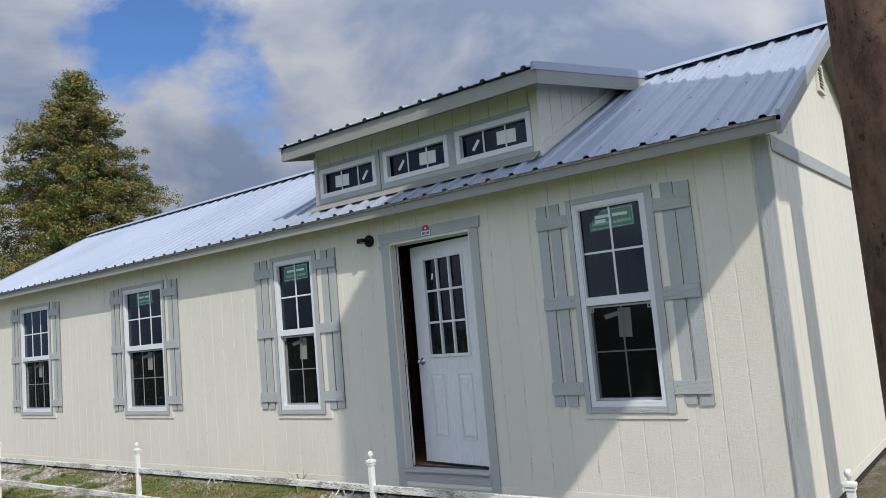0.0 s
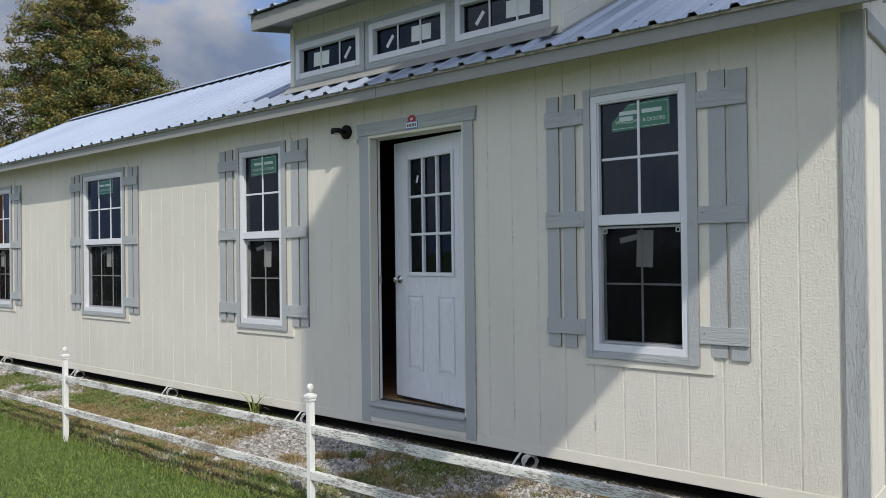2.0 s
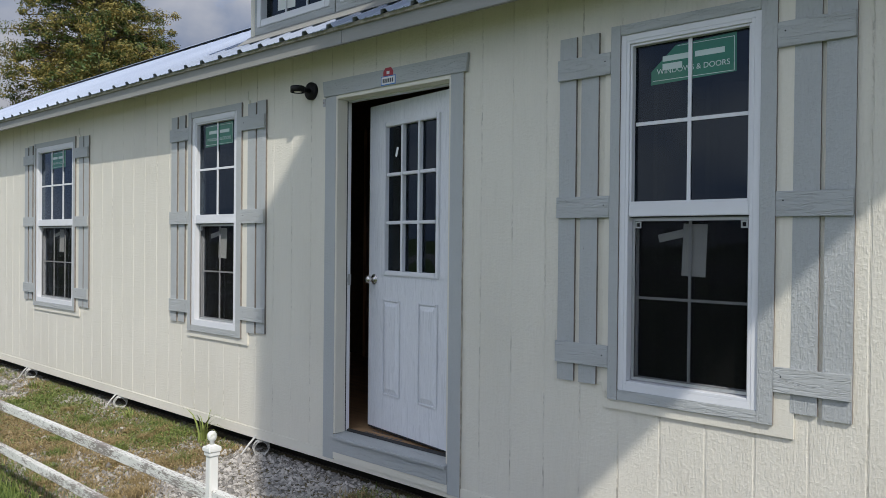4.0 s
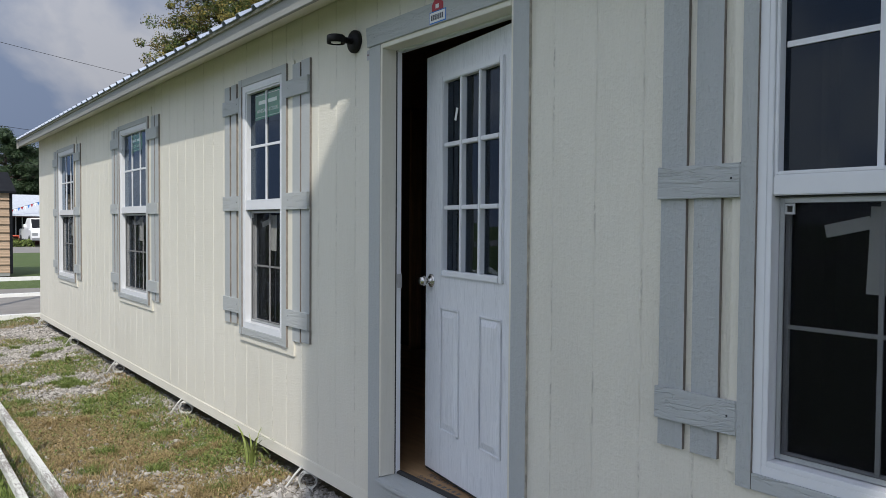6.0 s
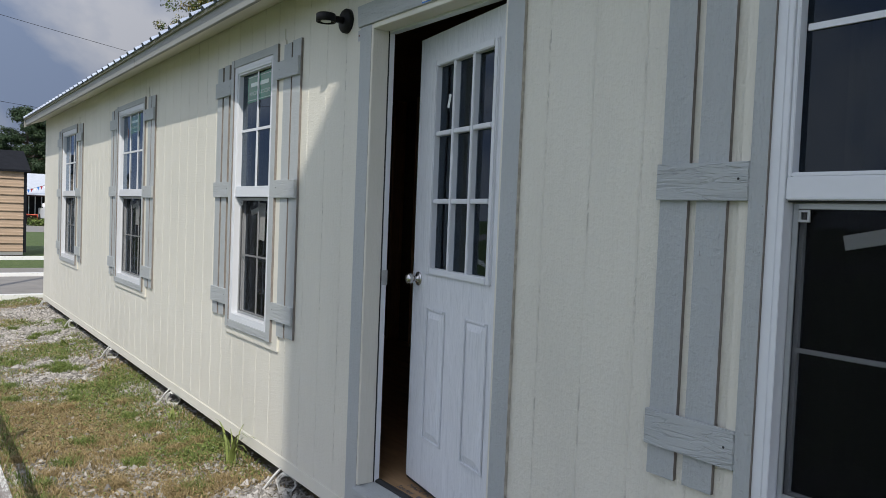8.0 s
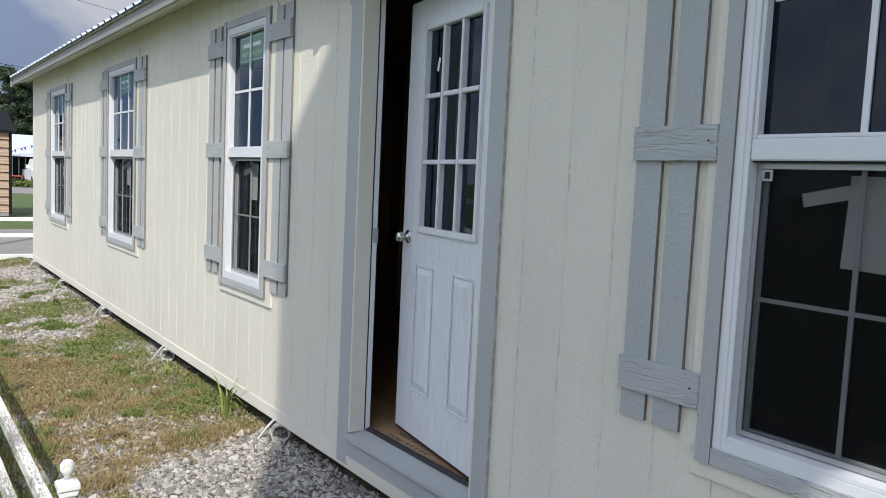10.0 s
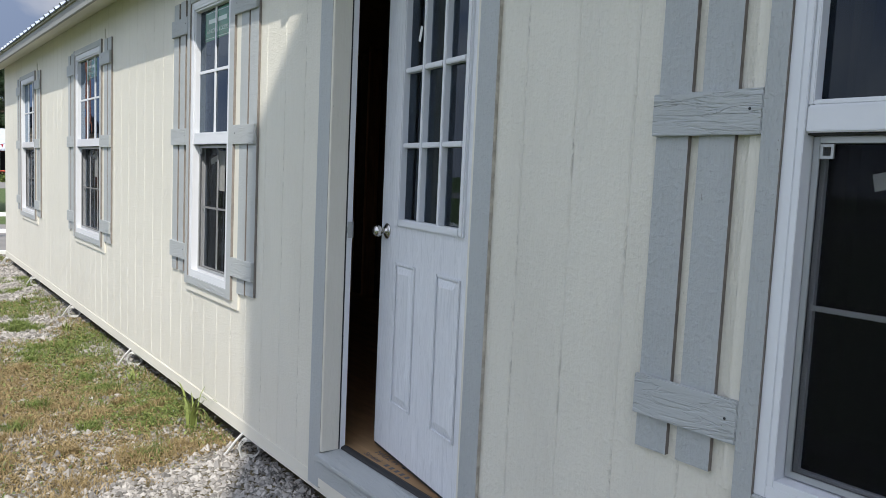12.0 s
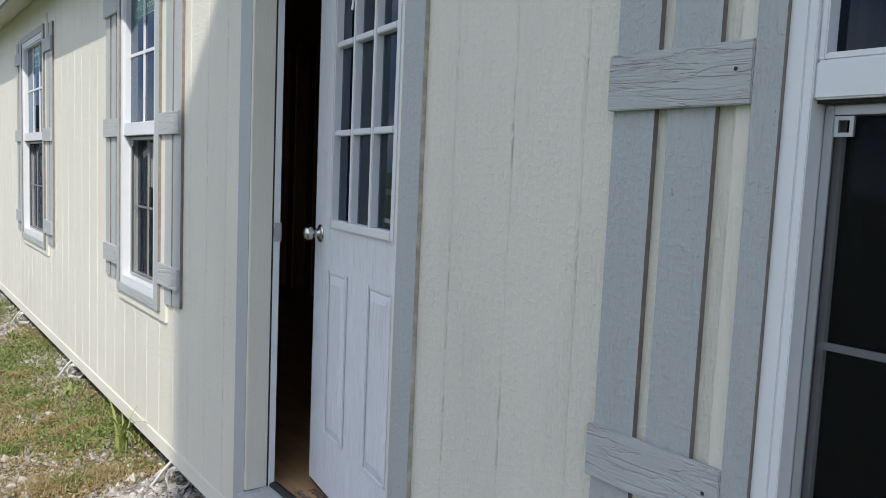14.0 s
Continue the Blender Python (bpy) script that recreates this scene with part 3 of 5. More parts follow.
fascia_cuts = [RX0, -11.86, -8.2, -4.54, RX1]
for a, b in zip(fascia_cuts, fascia_cuts[1:]):
    part("fascia", one_box(a + 0.001, b - 0.001, EAVE_Y, EAVE_Y + 0.022, EAVE_Z - 0.085, EAVE_Z + 0.012), FASCIA, roof, "beige-grey eave fascia board", 0.002)
part("drip_edge", one_box(RX0 + 0.01, RX1 - 0.03, EAVE_Y - 0.016, EAVE_Y - 0.0005, EAVE_Z - 0.004, EAVE_Z + 0.016), RAW_TAN, roof, "thin tan drip edge under the sheets")
bm = bmesh.new()
prism(bm, [(EAVE_Y + 0.0225, 2.768), (WALL - 0.005, 2.846), (WALL - 0.005, 2.86), (EAVE_Y + 0.0225, 2.779)], "x", RX0 + 0.02, RX1 - 0.03)
part("soffit", bm, SIDING_X, roof)


def rake(x0, x1, drop, top, mat, name, sign):
    bm = bmesh.new()
    if sign > 0:
        prism(bm, [(EAVE_Y - 0.02, EAVE_Z - drop), (RIDGE_Y, RIDGE_Z - drop), (RIDGE_Y, RIDGE_Z + top), (EAVE_Y - 0.02, EAVE_Z + top - 0.01)], "x", x0, x1)
    else:
        e = 2 * RIDGE_Y - EAVE_Y
        prism(bm, [(RIDGE_Y, RIDGE_Z - drop), (e, EAVE_Z - drop), (e, EAVE_Z + top), (RIDGE_Y, RIDGE_Z + top)], "x", x0, x1)
    part(name, bm, mat, roof)


for s in (1, -1):
    rake(RX1 - 0.025, RX1 + 0.004, 0.115, 0.02, FASCIA, "rake_board", s)
    rake(RX1 - 0.02, RX1 + 0.012, 0.02, 0.062, METAL_ROOF, "rake_flashing", s)
    rake(RX0 - 0.004, RX0 + 0.025, 0.115, 0.02, FASCIA, "rake_board", s)
    rake(RX0 - 0.012, RX0 + 0.02, 0.02, 0.062, METAL_ROOF, "rake_flashing", s)

# ---- dormer ----
dormer = thing("dormer", pose(0, DORM_Y, 0), "cream shed dormer with three white transom windows", "dormer", kind="structure")
DW = [(-5.405, 0.81), (-4.493, 0.81), (-3.595, 0.81)]
DZ0, DZ1 = 3.135, 3.445
d_open = [(c - w / 2 + 0.02, c + w / 2 - 0.02, DZ0 + 0.02, DZ1 - 0.02) for c, w in DW]
bm = bmesh.new()
d_edges = sorted({DORM_L, DORM_R, *[o[i] for o in d_open for i in (0, 1)]})
for a, b in zip(d_edges, d_edges[1:]):
    for p, q, z0, z1 in pieces(a, b, 2.9, 3.70, d_open):
        box(bm, p, q, 0.012, 0.09, z0, z1)
part("wall_core", bm, SIDING, dormer)
k = DORM_L
while k < DORM_R - 0.05:
    b = min(k + 0.205, DORM_R)
    bm = bmesh.new()
    for p, q, z0, z1 in pieces(k + 0.003, b - 0.003, 2.93, 3.66, d_open):
        box(bm, p, q, 0, 0.0119, z0, z1)
    part("siding_board", bm, SIDING, dormer)
    k = b


def dorm_z(y):
    return DORM_EAVE_Z + (RIDGE_Z + 0.02 - DORM_EAVE_Z) * (y - DORM_EAVE_Y) / (RIDGE_Y - DORM_EAVE_Y)


for x0, x1, out in ((DORM_R - 0.09, DORM_R, 1), (DORM_L, DORM_L + 0.09, -1)):
    bm = bmesh.new()
    prism(bm, [(0.09, roof_z(DORM_Y) - 0.05), (RIDGE_Y - DORM_Y - 0.02, RIDGE_Z - 0.06), (RIDGE_Y - DORM_Y - 0.02, RIDGE_Z - 0.04), (0.09, dorm_z(DORM_Y) - 0.05)], "x", x0, x1)
    part("cheek_core", bm, SIDING, dormer)
    n = 0
    while DORM_Y + 0.205 * n < RIDGE_Y - 0.25:
        ya, yb = 0.205 * n + 0.003, 0.205 * (n + 1) - 0.003
        bm = bmesh.new()
        xa, xb = (x1, x1 + 0.012) if out > 0 else (x0 - 0.012, x0)
        prism(bm, [(ya, roof_z(DORM_Y + ya) + 0.02), (yb, roof_z(DORM_Y + yb) + 0.02), (yb, dorm_z(DORM_Y + yb) - 0.05), (ya, dorm_z(DORM_Y + ya) - 0.05)], "x", xa, xb)
        part("siding_board", bm, SIDING, dormer)
        n += 1
    bm = bmesh.new()
    xa, xb = (x1 + 0.0125, x1 + 0.03) if out > 0 else (x0 - 0.03, x0 - 0.0125)
    prism(bm, [(-0.012, roof_z(DORM_Y) + 0.045), (1.75, roof_z(DORM_Y + 1.75) + 0.045), (1.75, roof_z(DORM_Y + 1.75) + 0.14), (-0.012, roof_z(DORM_Y) + 0.14)], "x", xa, xb)
    part("cheek_trim", bm, SIDING, dormer)
for x0, x1 in ((DORM_R - 0.06, DORM_R + 0.018), (DORM_L - 0.018, DORM_L + 0.03)):
    part("corner_board", one_box(x0, x1, -0.02, -0.0005, 3.03, 3.60), SIDING, dormer, bevel=0.002)
part("foot_board", one_box(DORM_L + 0.031, DORM_R - 0.061, -0.018, -0.0005, 3.02, 3.082), SIDING_X, dormer)
bm = bmesh.new()
prism(bm, [(-0.13, roof_z(DORM_Y - 0.13) + 0.058), (-0.019, roof_z(DORM_Y) + 0.075), (-0.019, roof_z(DORM_Y) + 0.081), (-0.13, roof_z(DORM_Y - 0.13) + 0.062)], "x", DORM_L - 0.03, DORM_R - 0.005)
part("apron_flashing", bm, FASCIA, dormer, "grey metal flashing at the foot of the dormer")
DXL, DXR = DORM_L - 0.17, DORM_R + 0.21
dcuts = [DXL, DXL + 0.9145, DXL + 1.829, DXL + 2.7435, DXR]
for a, b in zip(dcuts, dcuts[1:]):
    bm = bmesh.new()
    sheet(bm, a, b, DORM_EAVE_Y - DORM_Y - 0.035, dorm_z(DORM_EAVE_Y - 0.035) + 0.03, RIDGE_Y - DORM_Y, RIDGE_Z + 0.05)
    part("roof_panel", bm, METAL_ROOF, dormer)
bm = bmesh.new()
prism(bm, [(DORM_EAVE_Y - DORM_Y + 0.02, DORM_EAVE_Z - 0.06), (RIDGE_Y - DORM_Y, RIDGE_Z - 0.05), (RIDGE_Y - DORM_Y, RIDGE_Z + 0.02), (DORM_EAVE_Y - DORM_Y + 0.02, DORM_EAVE_Z + 0.01)], "x", DXL + 0.026, DXR - 0.026)
part("roof_decking", bm, FASCIA, dormer)
part("fascia", one_box(DXL, DXR, DORM_EAVE_Y - DORM_Y, DORM_EAVE_Y - DORM_Y + 0.022, DORM_EAVE_Z - 0.115, DORM_EAVE_Z + 0.012), FASCIA, dormer, bevel=0.002)
for x0, x1 in ((DXL, DXL + 0.024), (DXR - 0.024, DXR)):
    bm = bmesh.new()
    prism(bm, [(DORM_EAVE_Y - DORM_Y + 0.023, DORM_EAVE_Z - 0.115), (RIDGE_Y - DORM_Y - 0.1, RIDGE_Z - 0.15), (RIDGE_Y - DORM_Y - 0.1, RIDGE_Z + 0.01), (DORM_EAVE_Y - DORM_Y + 0.023, DORM_EAVE_Z + 0.02)], "x", x0, x1)
    part("rake_board", bm, FASCIA, dormer)
    bm = bmesh.new()
    prism(bm, [(DORM_EAVE_Y - DORM_Y - 0.03, DORM_EAVE_Z - 0.01), (RIDGE_Y - DORM_Y - 0.06, RIDGE_Z - 0.01), (RIDGE_Y - DORM_Y - 0.06, RIDGE_Z + 0.075), (DORM_EAVE_Y - DORM_Y - 0.03, DORM_EAVE_Z + 0.058)], "x", x0 - 0.006, x1 + 0.006)
    part("rake_flashing", bm, METAL_ROOF, dormer)


def sheet_of_paper(w, h, x, y, z, turn, parent, material=PAPER, name="paper_label"):
    bm = bmesh.new()
    box(bm, -w / 2, w / 2, -0.0004, 0.0004, -h / 2, h / 2)
    bmesh.ops.rotate(bm, verts=bm.verts, cent=(0, 0, 0), matrix=Matrix.Rotation(radians(turn), 3, "Y"))
    bmesh.ops.translate(bm, verts=bm.verts, vec=(x, y, z))
    return part(name, bm, material, parent)


def clear(ob):
    ob.visible_shadow = False
    return ob


def transom(i, cx, w):
    t = thing("window_%d" % (5 + i), pose(cx, DORM_Y, DZ0), "white transom window of three panes with grey trim", "window", kind="structure")
    h = DZ1 - DZ0
    bm = bmesh.new()
    ring(bm, -w / 2 - 0.045, w / 2 + 0.045, -0.05, h + 0.045, 0.049, -0.017, -0.0005)
    part("trim", bm, TRIM_X, t)
    bm = bmesh.new()
    ring(bm, -w / 2, w / 2, 0, h, 0.05, -0.024, 0.05)
    part("window_frame", bm, VINYL, t, bevel=0.003)
    g0, g1 = -w / 2 + 0.05, w / 2 - 0.05
    for k in (1, 2):
        x = g0 + (g1 - g0) * k / 3
        part("muntin", one_box(x - 0.007, x + 0.007, 0.018, 0.026, 0.05, h - 0.05), VINYL, t)
    for k in range(3):
        clear(part("pane", one_box(g0 + (g1 - g0) * k / 3 + 0.001, g0 + (g1 - g0) * (k + 1) / 3 - 0.001, 0.028, 0.032, 0.05, h - 0.05), GLASS, t))
    s = -1 if i == 0 else 1
    sheet_of_paper(0.03, 0.11, -s * 0.21, 0.027, h * 0.48, 40, t)
    sheet_of_paper(0.20, 0.12, s * 0.12, 0.0272, h * 0.5, 2, t)
    return t


for i, (c, w) in enumerate(DW):
    transom(i, c, w)
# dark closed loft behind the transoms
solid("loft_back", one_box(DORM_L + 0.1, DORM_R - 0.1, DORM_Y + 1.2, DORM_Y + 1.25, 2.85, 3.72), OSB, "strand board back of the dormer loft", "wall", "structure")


# ---- windows of the front wall ----
def writing(text, size, x, y, z, material, parent, name="lettering"):
    cu = bpy.data.curves.new("text", "FONT")
    cu.body, cu.size, cu.align_x, cu.align_y, cu.extrude = text, size, "CENTER", "CENTER", 0.0003
    tmp = bpy.data.objects.new("text", cu)
    me = bpy.data.meshes.new_from_object(tmp)
    bpy.data.objects.remove(tmp)
    me.transform(Matrix.Translation((x, y, z)) @ Matrix.Rotation(radians(90), 4, "X"))
    me.materials.append(material)
    ob = new(name, me)
    ob.parent = parent
    return ob


def sash_window(i, cx, w, cols):
    H = WIN_Z1 - WIN_Z0
    t = thing("window_%d" % (i + 1), pose(cx, WALL, WIN_Z0), "white vinyl single-hung window with grey board trim", "window", kind="structure")
    a, b = -w / 2, w / 2
    # cream backing boards that show beyond the trim
    bm = bmesh.new()
    box(bm, a - 0.02, b + 0.075, -0.012, -0.0005, -0.045, 0.0)
    box(bm, b, b + 0.075, -0.012, -0.0005, 0.0005, H + 0.01)
    box(bm, a - 0.034, a, -0.012, -0.0005, 0.03, H - 0.02)
    box(bm, b + 0.045, b + 0.049, -0.008, -0.0005, H + 0.012, H + 0.075)
    part("backing_board", bm, SIDING, t, "cream backing board")
    tw, tr = 0.047, 0.062 if cols == 2 else 0.047
    raw_edges(part("trim_left", one_box(a, a + tw, -0.026, -0.0005, 0, H), TRIM_Z, t), RAW_DARK)
    raw_edges(part("trim_right", one_box(b - tr, b, -0.026, -0.0005, 0, H), TRIM_Z, t), RAW_DARK)
    part("trim_head", one_box(a + tw, b - tr, -0.025, -0.0005, H - tw, H), TRIM_X, t, bevel=0.002)
    part("trim_sill", one_box(a + tw, b - tr, -0.025, -0.0005, 0, tw), TRIM_X, t, bevel=0.002)
    a, b, z0, z1 = a + tw, b - tr, tw, H - tw
    bm = bmesh.new()
    ring(bm, a, b, z0, z1, 0.028, -0.018, 0.07)
    ring(bm, a + 0.028, b - 0.028, z0 + 0.028, z1 - 0.028, 0.015, -0.0172, 0.07)
    part("window_frame", bm, VINYL, t, bevel=0.0015)
    a, b, z0, z1 = a + 0.043, b - 0.043, z0 + 0.043, z1 - 0.043
    zm = 0.862
    part("meeting_rail", one_box(a, b, -0.013, 0.05, zm - 0.028, zm + 0.028), VINYL, t, bevel=0.003)
    # upper sash
    bm = bmesh.new()
    ring(bm, a, b, zm + 0.028, z1, 0.011, -0.010, 0.05)
    part("upper_sash", bm, VINYL, t, bevel=0.002)
    ua, ub, u0, u1 = a + 0.011, b - 0.011, zm + 0.039, z1 - 0.011
    for k in range(1, cols):
        x = ua + (ub - ua) * k / cols
        part("muntin", one_box(x - 0.008, x + 0.008, 0.012, 0.019, u0, u1), VINYL, t)
    um = (u0 + u1) / 2
    for k in range(cols):
        x0, x1 = ua + (ub - ua) * k / cols + 0.0085, ua + (ub - ua) * (k + 1) / cols - 0.0085
        part("muntin", one_box(x0, x1, 0.012, 0.019, um - 0.008, um + 0.008), VINYL, t)
    for k in range(cols):
        for lo, hi in ((u0, um), (um, u1)):
            clear(part("pane", one_box(ua + (ub - ua) * k / cols + 0.0005, ua + (ub - ua) * (k + 1) / cols - 0.0005, 0.02, 0.024, lo + 0.0005, hi - 0.0005), GLASS, t))
    # lower sash behind an insect screen
    bm = bmesh.new()
    ring(bm, a, b, z0, zm - 0.028, 0.02, 0.045, 0.07)
    part("lower_sash", bm, VINYL, t)
    la, lb, l0, l1 = a + 0.02, b - 0.02, z0 + 0.02, zm - 0.048
    lm = (l0 + l1) / 2 + 0.006
    for k in range(1, cols):
        x = la + (lb - la) * k / cols
        part("muntin", one_box(x - 0.006, x + 0.006, 0.035, 0.041, l0, l1), VINYL, t)
    part("muntin", one_box(la, lb, 0.0338, 0.0348, lm - 0.006, lm + 0.006), VINYL, t)
    for k in range(cols):
        for lo, hi in ((l0, lm), (lm, l1)):
            clear(part("pane", one_box(la + (lb - la) * k / cols + 0.0005, la + (lb - la) * (k + 1) / cols - 0.0005, 0.056, 0.06, lo + 0.0005, hi - 0.0005), GLASS, t))
    bm = bmesh.new()
    ring(bm, a + 0.002, b - 0.002, z0 + 0.004, zm - 0.034, 0.014, 0.022, 0.032)
    part("screen_frame", bm, SASH_GREY, t, bevel=0.001)
    clear(part("insect_screen", one_box(a + 0.016, b - 0.016, 0.026, 0.0265, z0 + 0.018, zm - 0.048), SCREEN, t))
    for s in (a + 0.018, b - 0.046):
        bm = bmesh.new()
        ring(bm, s, s + 0.028, zm - 0.080, zm - 0.050, 0.006, 0.02, 0.0255)
        part("screen_clip", bm, SASH_GREY, t)
    part("weather_seal", one_box(a, b, 0.0, 0.02, zm - 0.0325, zm - 0.0285), RUBBER, t)
    # stickers on the glass
    ww = ub - ua
    if i:
        sw, sh = min(0.38, ww * 0.76), 0.175
        zs = u1 - 0.006 - sh
        cut = 0.4 if i == 3 else 0.0
        bm = bmesh.new()
        line = [(-sw / 2, zs), (sw / 2, zs + 0.012), (sw / 2, zs + sh), (-sw / 2 + cut * sw * 0.75, zs + sh - 0.012)]
        if cut:
            line.append((-sw / 2, zs + 0.06))
        prism(bm, line, "y", 0.0193, 0.0199)
        st = part("green_sticker", bm, GREENP, t, "green window sticker with white lettering")
        bm = bmesh.new()
        e = 0.008
        box(bm, -sw / 2 + e, sw / 2 - e, 0.0187, 0.0191, zs + 0.016, zs + 0.0185)
        box(bm, -sw / 2 + e + cut * sw * 0.75, sw / 2 - e, 0.0187, 0.0191, zs + sh - 0.018, zs + sh - 0.0155)
        box(bm, sw / 2 - e - 0.0025, sw / 2 - e, 0.0187, 0.0191, zs + 0.0187, zs + sh - 0.0182)
        part("sticker_border", bm, PALE, st)
        for x0, x1 in ((-0.36, -0.04), (0.03, 0.37)):
            part("word_bar", one_box(x0 * sw, x1 * sw, 0.0188, 0.0191, zs + 0.098, zs + 0.122), PALE, st)
        writing("WINDOWS & DOORS", sw * 0.088, 0.0, 0.0189, zs + 0.055, PALE, st)
        if i == 3:
            part("white_flap", one_box(-sw * 0.36, -sw * 0.12, 0.0182, 0.0186, zs + 0.06, zs + 0.088), PALE, st)
    p = sheet_of_paper(0.108, 0.228, la + ww * 0.505, 0.0552, l1 - 0.128, 2, t)
    p["label"] = "white paper label taped inside the glass"
    sheet_of_paper(0.12, 0.035, la + ww * 0.505 - 0.108, 0.0549, l1 - 0.066, -12, t)
    return t


for i, (c, w, cols) in enumerate(WINDOWS):
    sash_window(i, c, w, cols)


# ---- shutters ----
def shutter(cx, side):
    """side -1: left of a window, 1: right of it. Origin at the foot of its inner edge."""
    s = thing("shutter", pose(cx, WALL, 0.957), "grey board shutter of two boards and three battens", "shutter", "shutters of the front wall")
    h = 1.636
    rnd = random.Random(int(cx * 100))
    for k in range(2):
        x0 = side * (0.07 + 0.121 * k if side < 0 else 0.062 + 0.116 * k)
        x1 = x0 + side * (0.092 if side < 0 else 0.098 + 0.006 * k)
        dz = rnd.uniform(-0.006, 0.006)
        raw_edges(part("shutter_board", one_box(min(x0, x1), max(x0, x1), -0.0135, -0.001, dz, h + dz), TRIM_Z, s), RAW_DARK)
    for z in (0.083, 0.775, 1.437):
        dz = rnd.uniform(-0.006, 0.006)
        x0, x1 = side * 0.001, side * (0.288 if side < 0 else 0.280)
        part("batten", one_box(min(x0, x1), max(x0, x1), -0.028, -0.014, z + dz, z + dz + 0.1), TRIM_X, s, bevel=0.002)
        for x in (0.03,):
            bm = bmesh.new()
            lathe(bm, [(0.0035, 0), (0.0035, 0.0008)], (side * x, -0.0287, z + 0.06), "y", 8)
            part("nail_head", bm, RUBBER, s)
    return s


for c, w, _ in WINDOWS:
    shutter(c - w / 2, -1)
    shutter(c + w / 2, 1)

# ---- door ----
door = thing("door_1", pose(0, WALL, 0), "half-open white nine-light door in a grey trimmed doorway", "door", kind="structure")
raw_edges(part("trim_left", one_box(DOOR_L - 0.102, DOOR_L, -0.014, -0.0005, 0.235, DOOR_T), TRIM_Z, door), RAW_TAN)
raw_edges(part("trim_right", one_box(DOOR_R, DOOR_R + 0.09, -0.014, -0.0005, 0.235, DOOR_T), TRIM_Z, door), RAW_TAN)
bm = bmesh.new()
prism(bm, [(DOOR_L - 0.112, DOOR_T + 0.001), (DOOR_R + 0.114, DOOR_T + 0.001), (DOOR_R + 0.126, DOOR_T + 0.1), (DOOR_L - 0.126, DOOR_T + 0.1)], "y", -0.022, -0.0005)
part("trim_head", bm, TRIM_X, door, bevel=0.002)
part("sill_board", one_box(DOOR_L, DOOR_R, -0.021, 0.09, 0.285, 0.372), TRIM_X, door, bevel=0.002)
part("under_sill", one_box(DOOR_L, DOOR_R, -0.016, 0.0, 0.2445, 0.2845), SIDING_X, door)
bm = bmesh.new()
prism(bm, [(-0.04, 0.373), (0.10, 0.373), (0.10, 0.402), (-0.04, 0.392)], "x", DOOR_L, DOOR_R)
part("door_sill", bm, TRIM_X, door, bevel=0.003)
bm = bmesh.new()
prism(bm, [(0.078, 0.4022), (0.113, 0.4022), (0.113, 0.41), (0.098, 0.415), (0.082, 0.41)], "x", DOOR_L + 0.02, DOOR_R - 0.02)
part("threshold", bm, RUBBER, door, "black rubber threshold")
part("jamb_left", one_box(DOOR_L - 0.01, DOOR_L + 0.014, -0.012, 0.072, 0.40, DOOR_T), SIDING, door, bevel=0.002)
part("jamb_right", one_box(DOOR_R - 0.014, DOOR_R + 0.01, -0.012, 0.072, 0.40, DOOR_T), SIDING, door, bevel=0.002)
part("jamb_head", one_box(DOOR_L + 0.014, DOOR_R - 0.014, -0.012, 0.072, DOOR_T - 0.022, DOOR_T + 0.01), SIDING_X, door, bevel=0.002)
part("seal_left", one_box(DOOR_L - 0.01, DOOR_L + 0.016, 0.0722, 0.0765, 0.40, DOOR_T), RUBBER, door)
part("stop_left", one_box(DOOR_L - 0.01, DOOR_L + 0.02, 0.0767, 0.100, 0.40, DOOR_T), VINYL, door, "white inner door jamb")
part("stop_right", one_box(DOOR_R - 0.02, DOOR_R + 0.01, 0.0725, 0.14, 0.40, DOOR_T), VINYL, door)
part("stop_head", one_box(DOOR_L + 0.02, DOOR_R - 0.02, 0.0725, 0.108, DOOR_T - 0.03, DOOR_T + 0.01), VINYL, door)
strike = part("strike_plate", one_box(DOOR_L + 0.0202, DOOR_L + 0.0222, 0.078, 0.105, 1.335, 1.405), GALV, door, "zinc strike plate")
part("strike_lip", one_box(DOOR_L + 0.0223, DOOR_L + 0.027, 0.074, 0.082, 1.355, 1.385), GALV, strike)

LW, LH, LT = 0.895, 2.055, 0.044
GX0, GX1, GZ0, GZ1 = -0.735, -0.165, 0.975, 1.935


bm = bmesh.new()
box(bm, -LW, GX0 + 0.02, 0, LT, 0, LH)
box(bm, GX1 - 0.02, 0, 0, LT, 0, LH)
box(bm, GX0 + 0.02, GX1 - 0.02, 0, LT, 0, GZ0 + 0.02)
box(bm, GX0 + 0.02, GX1 - 0.02, 0, LT, GZ1 - 0.02, LH)
leaf_thing = part("door_leaf", bm, DOOR_WHITE, door, "white half-open door leaf")
leaf_thing.matrix_basis = pose(DOOR_R - 0.02, 0.085, 0.428, 0, 0, -9.0)


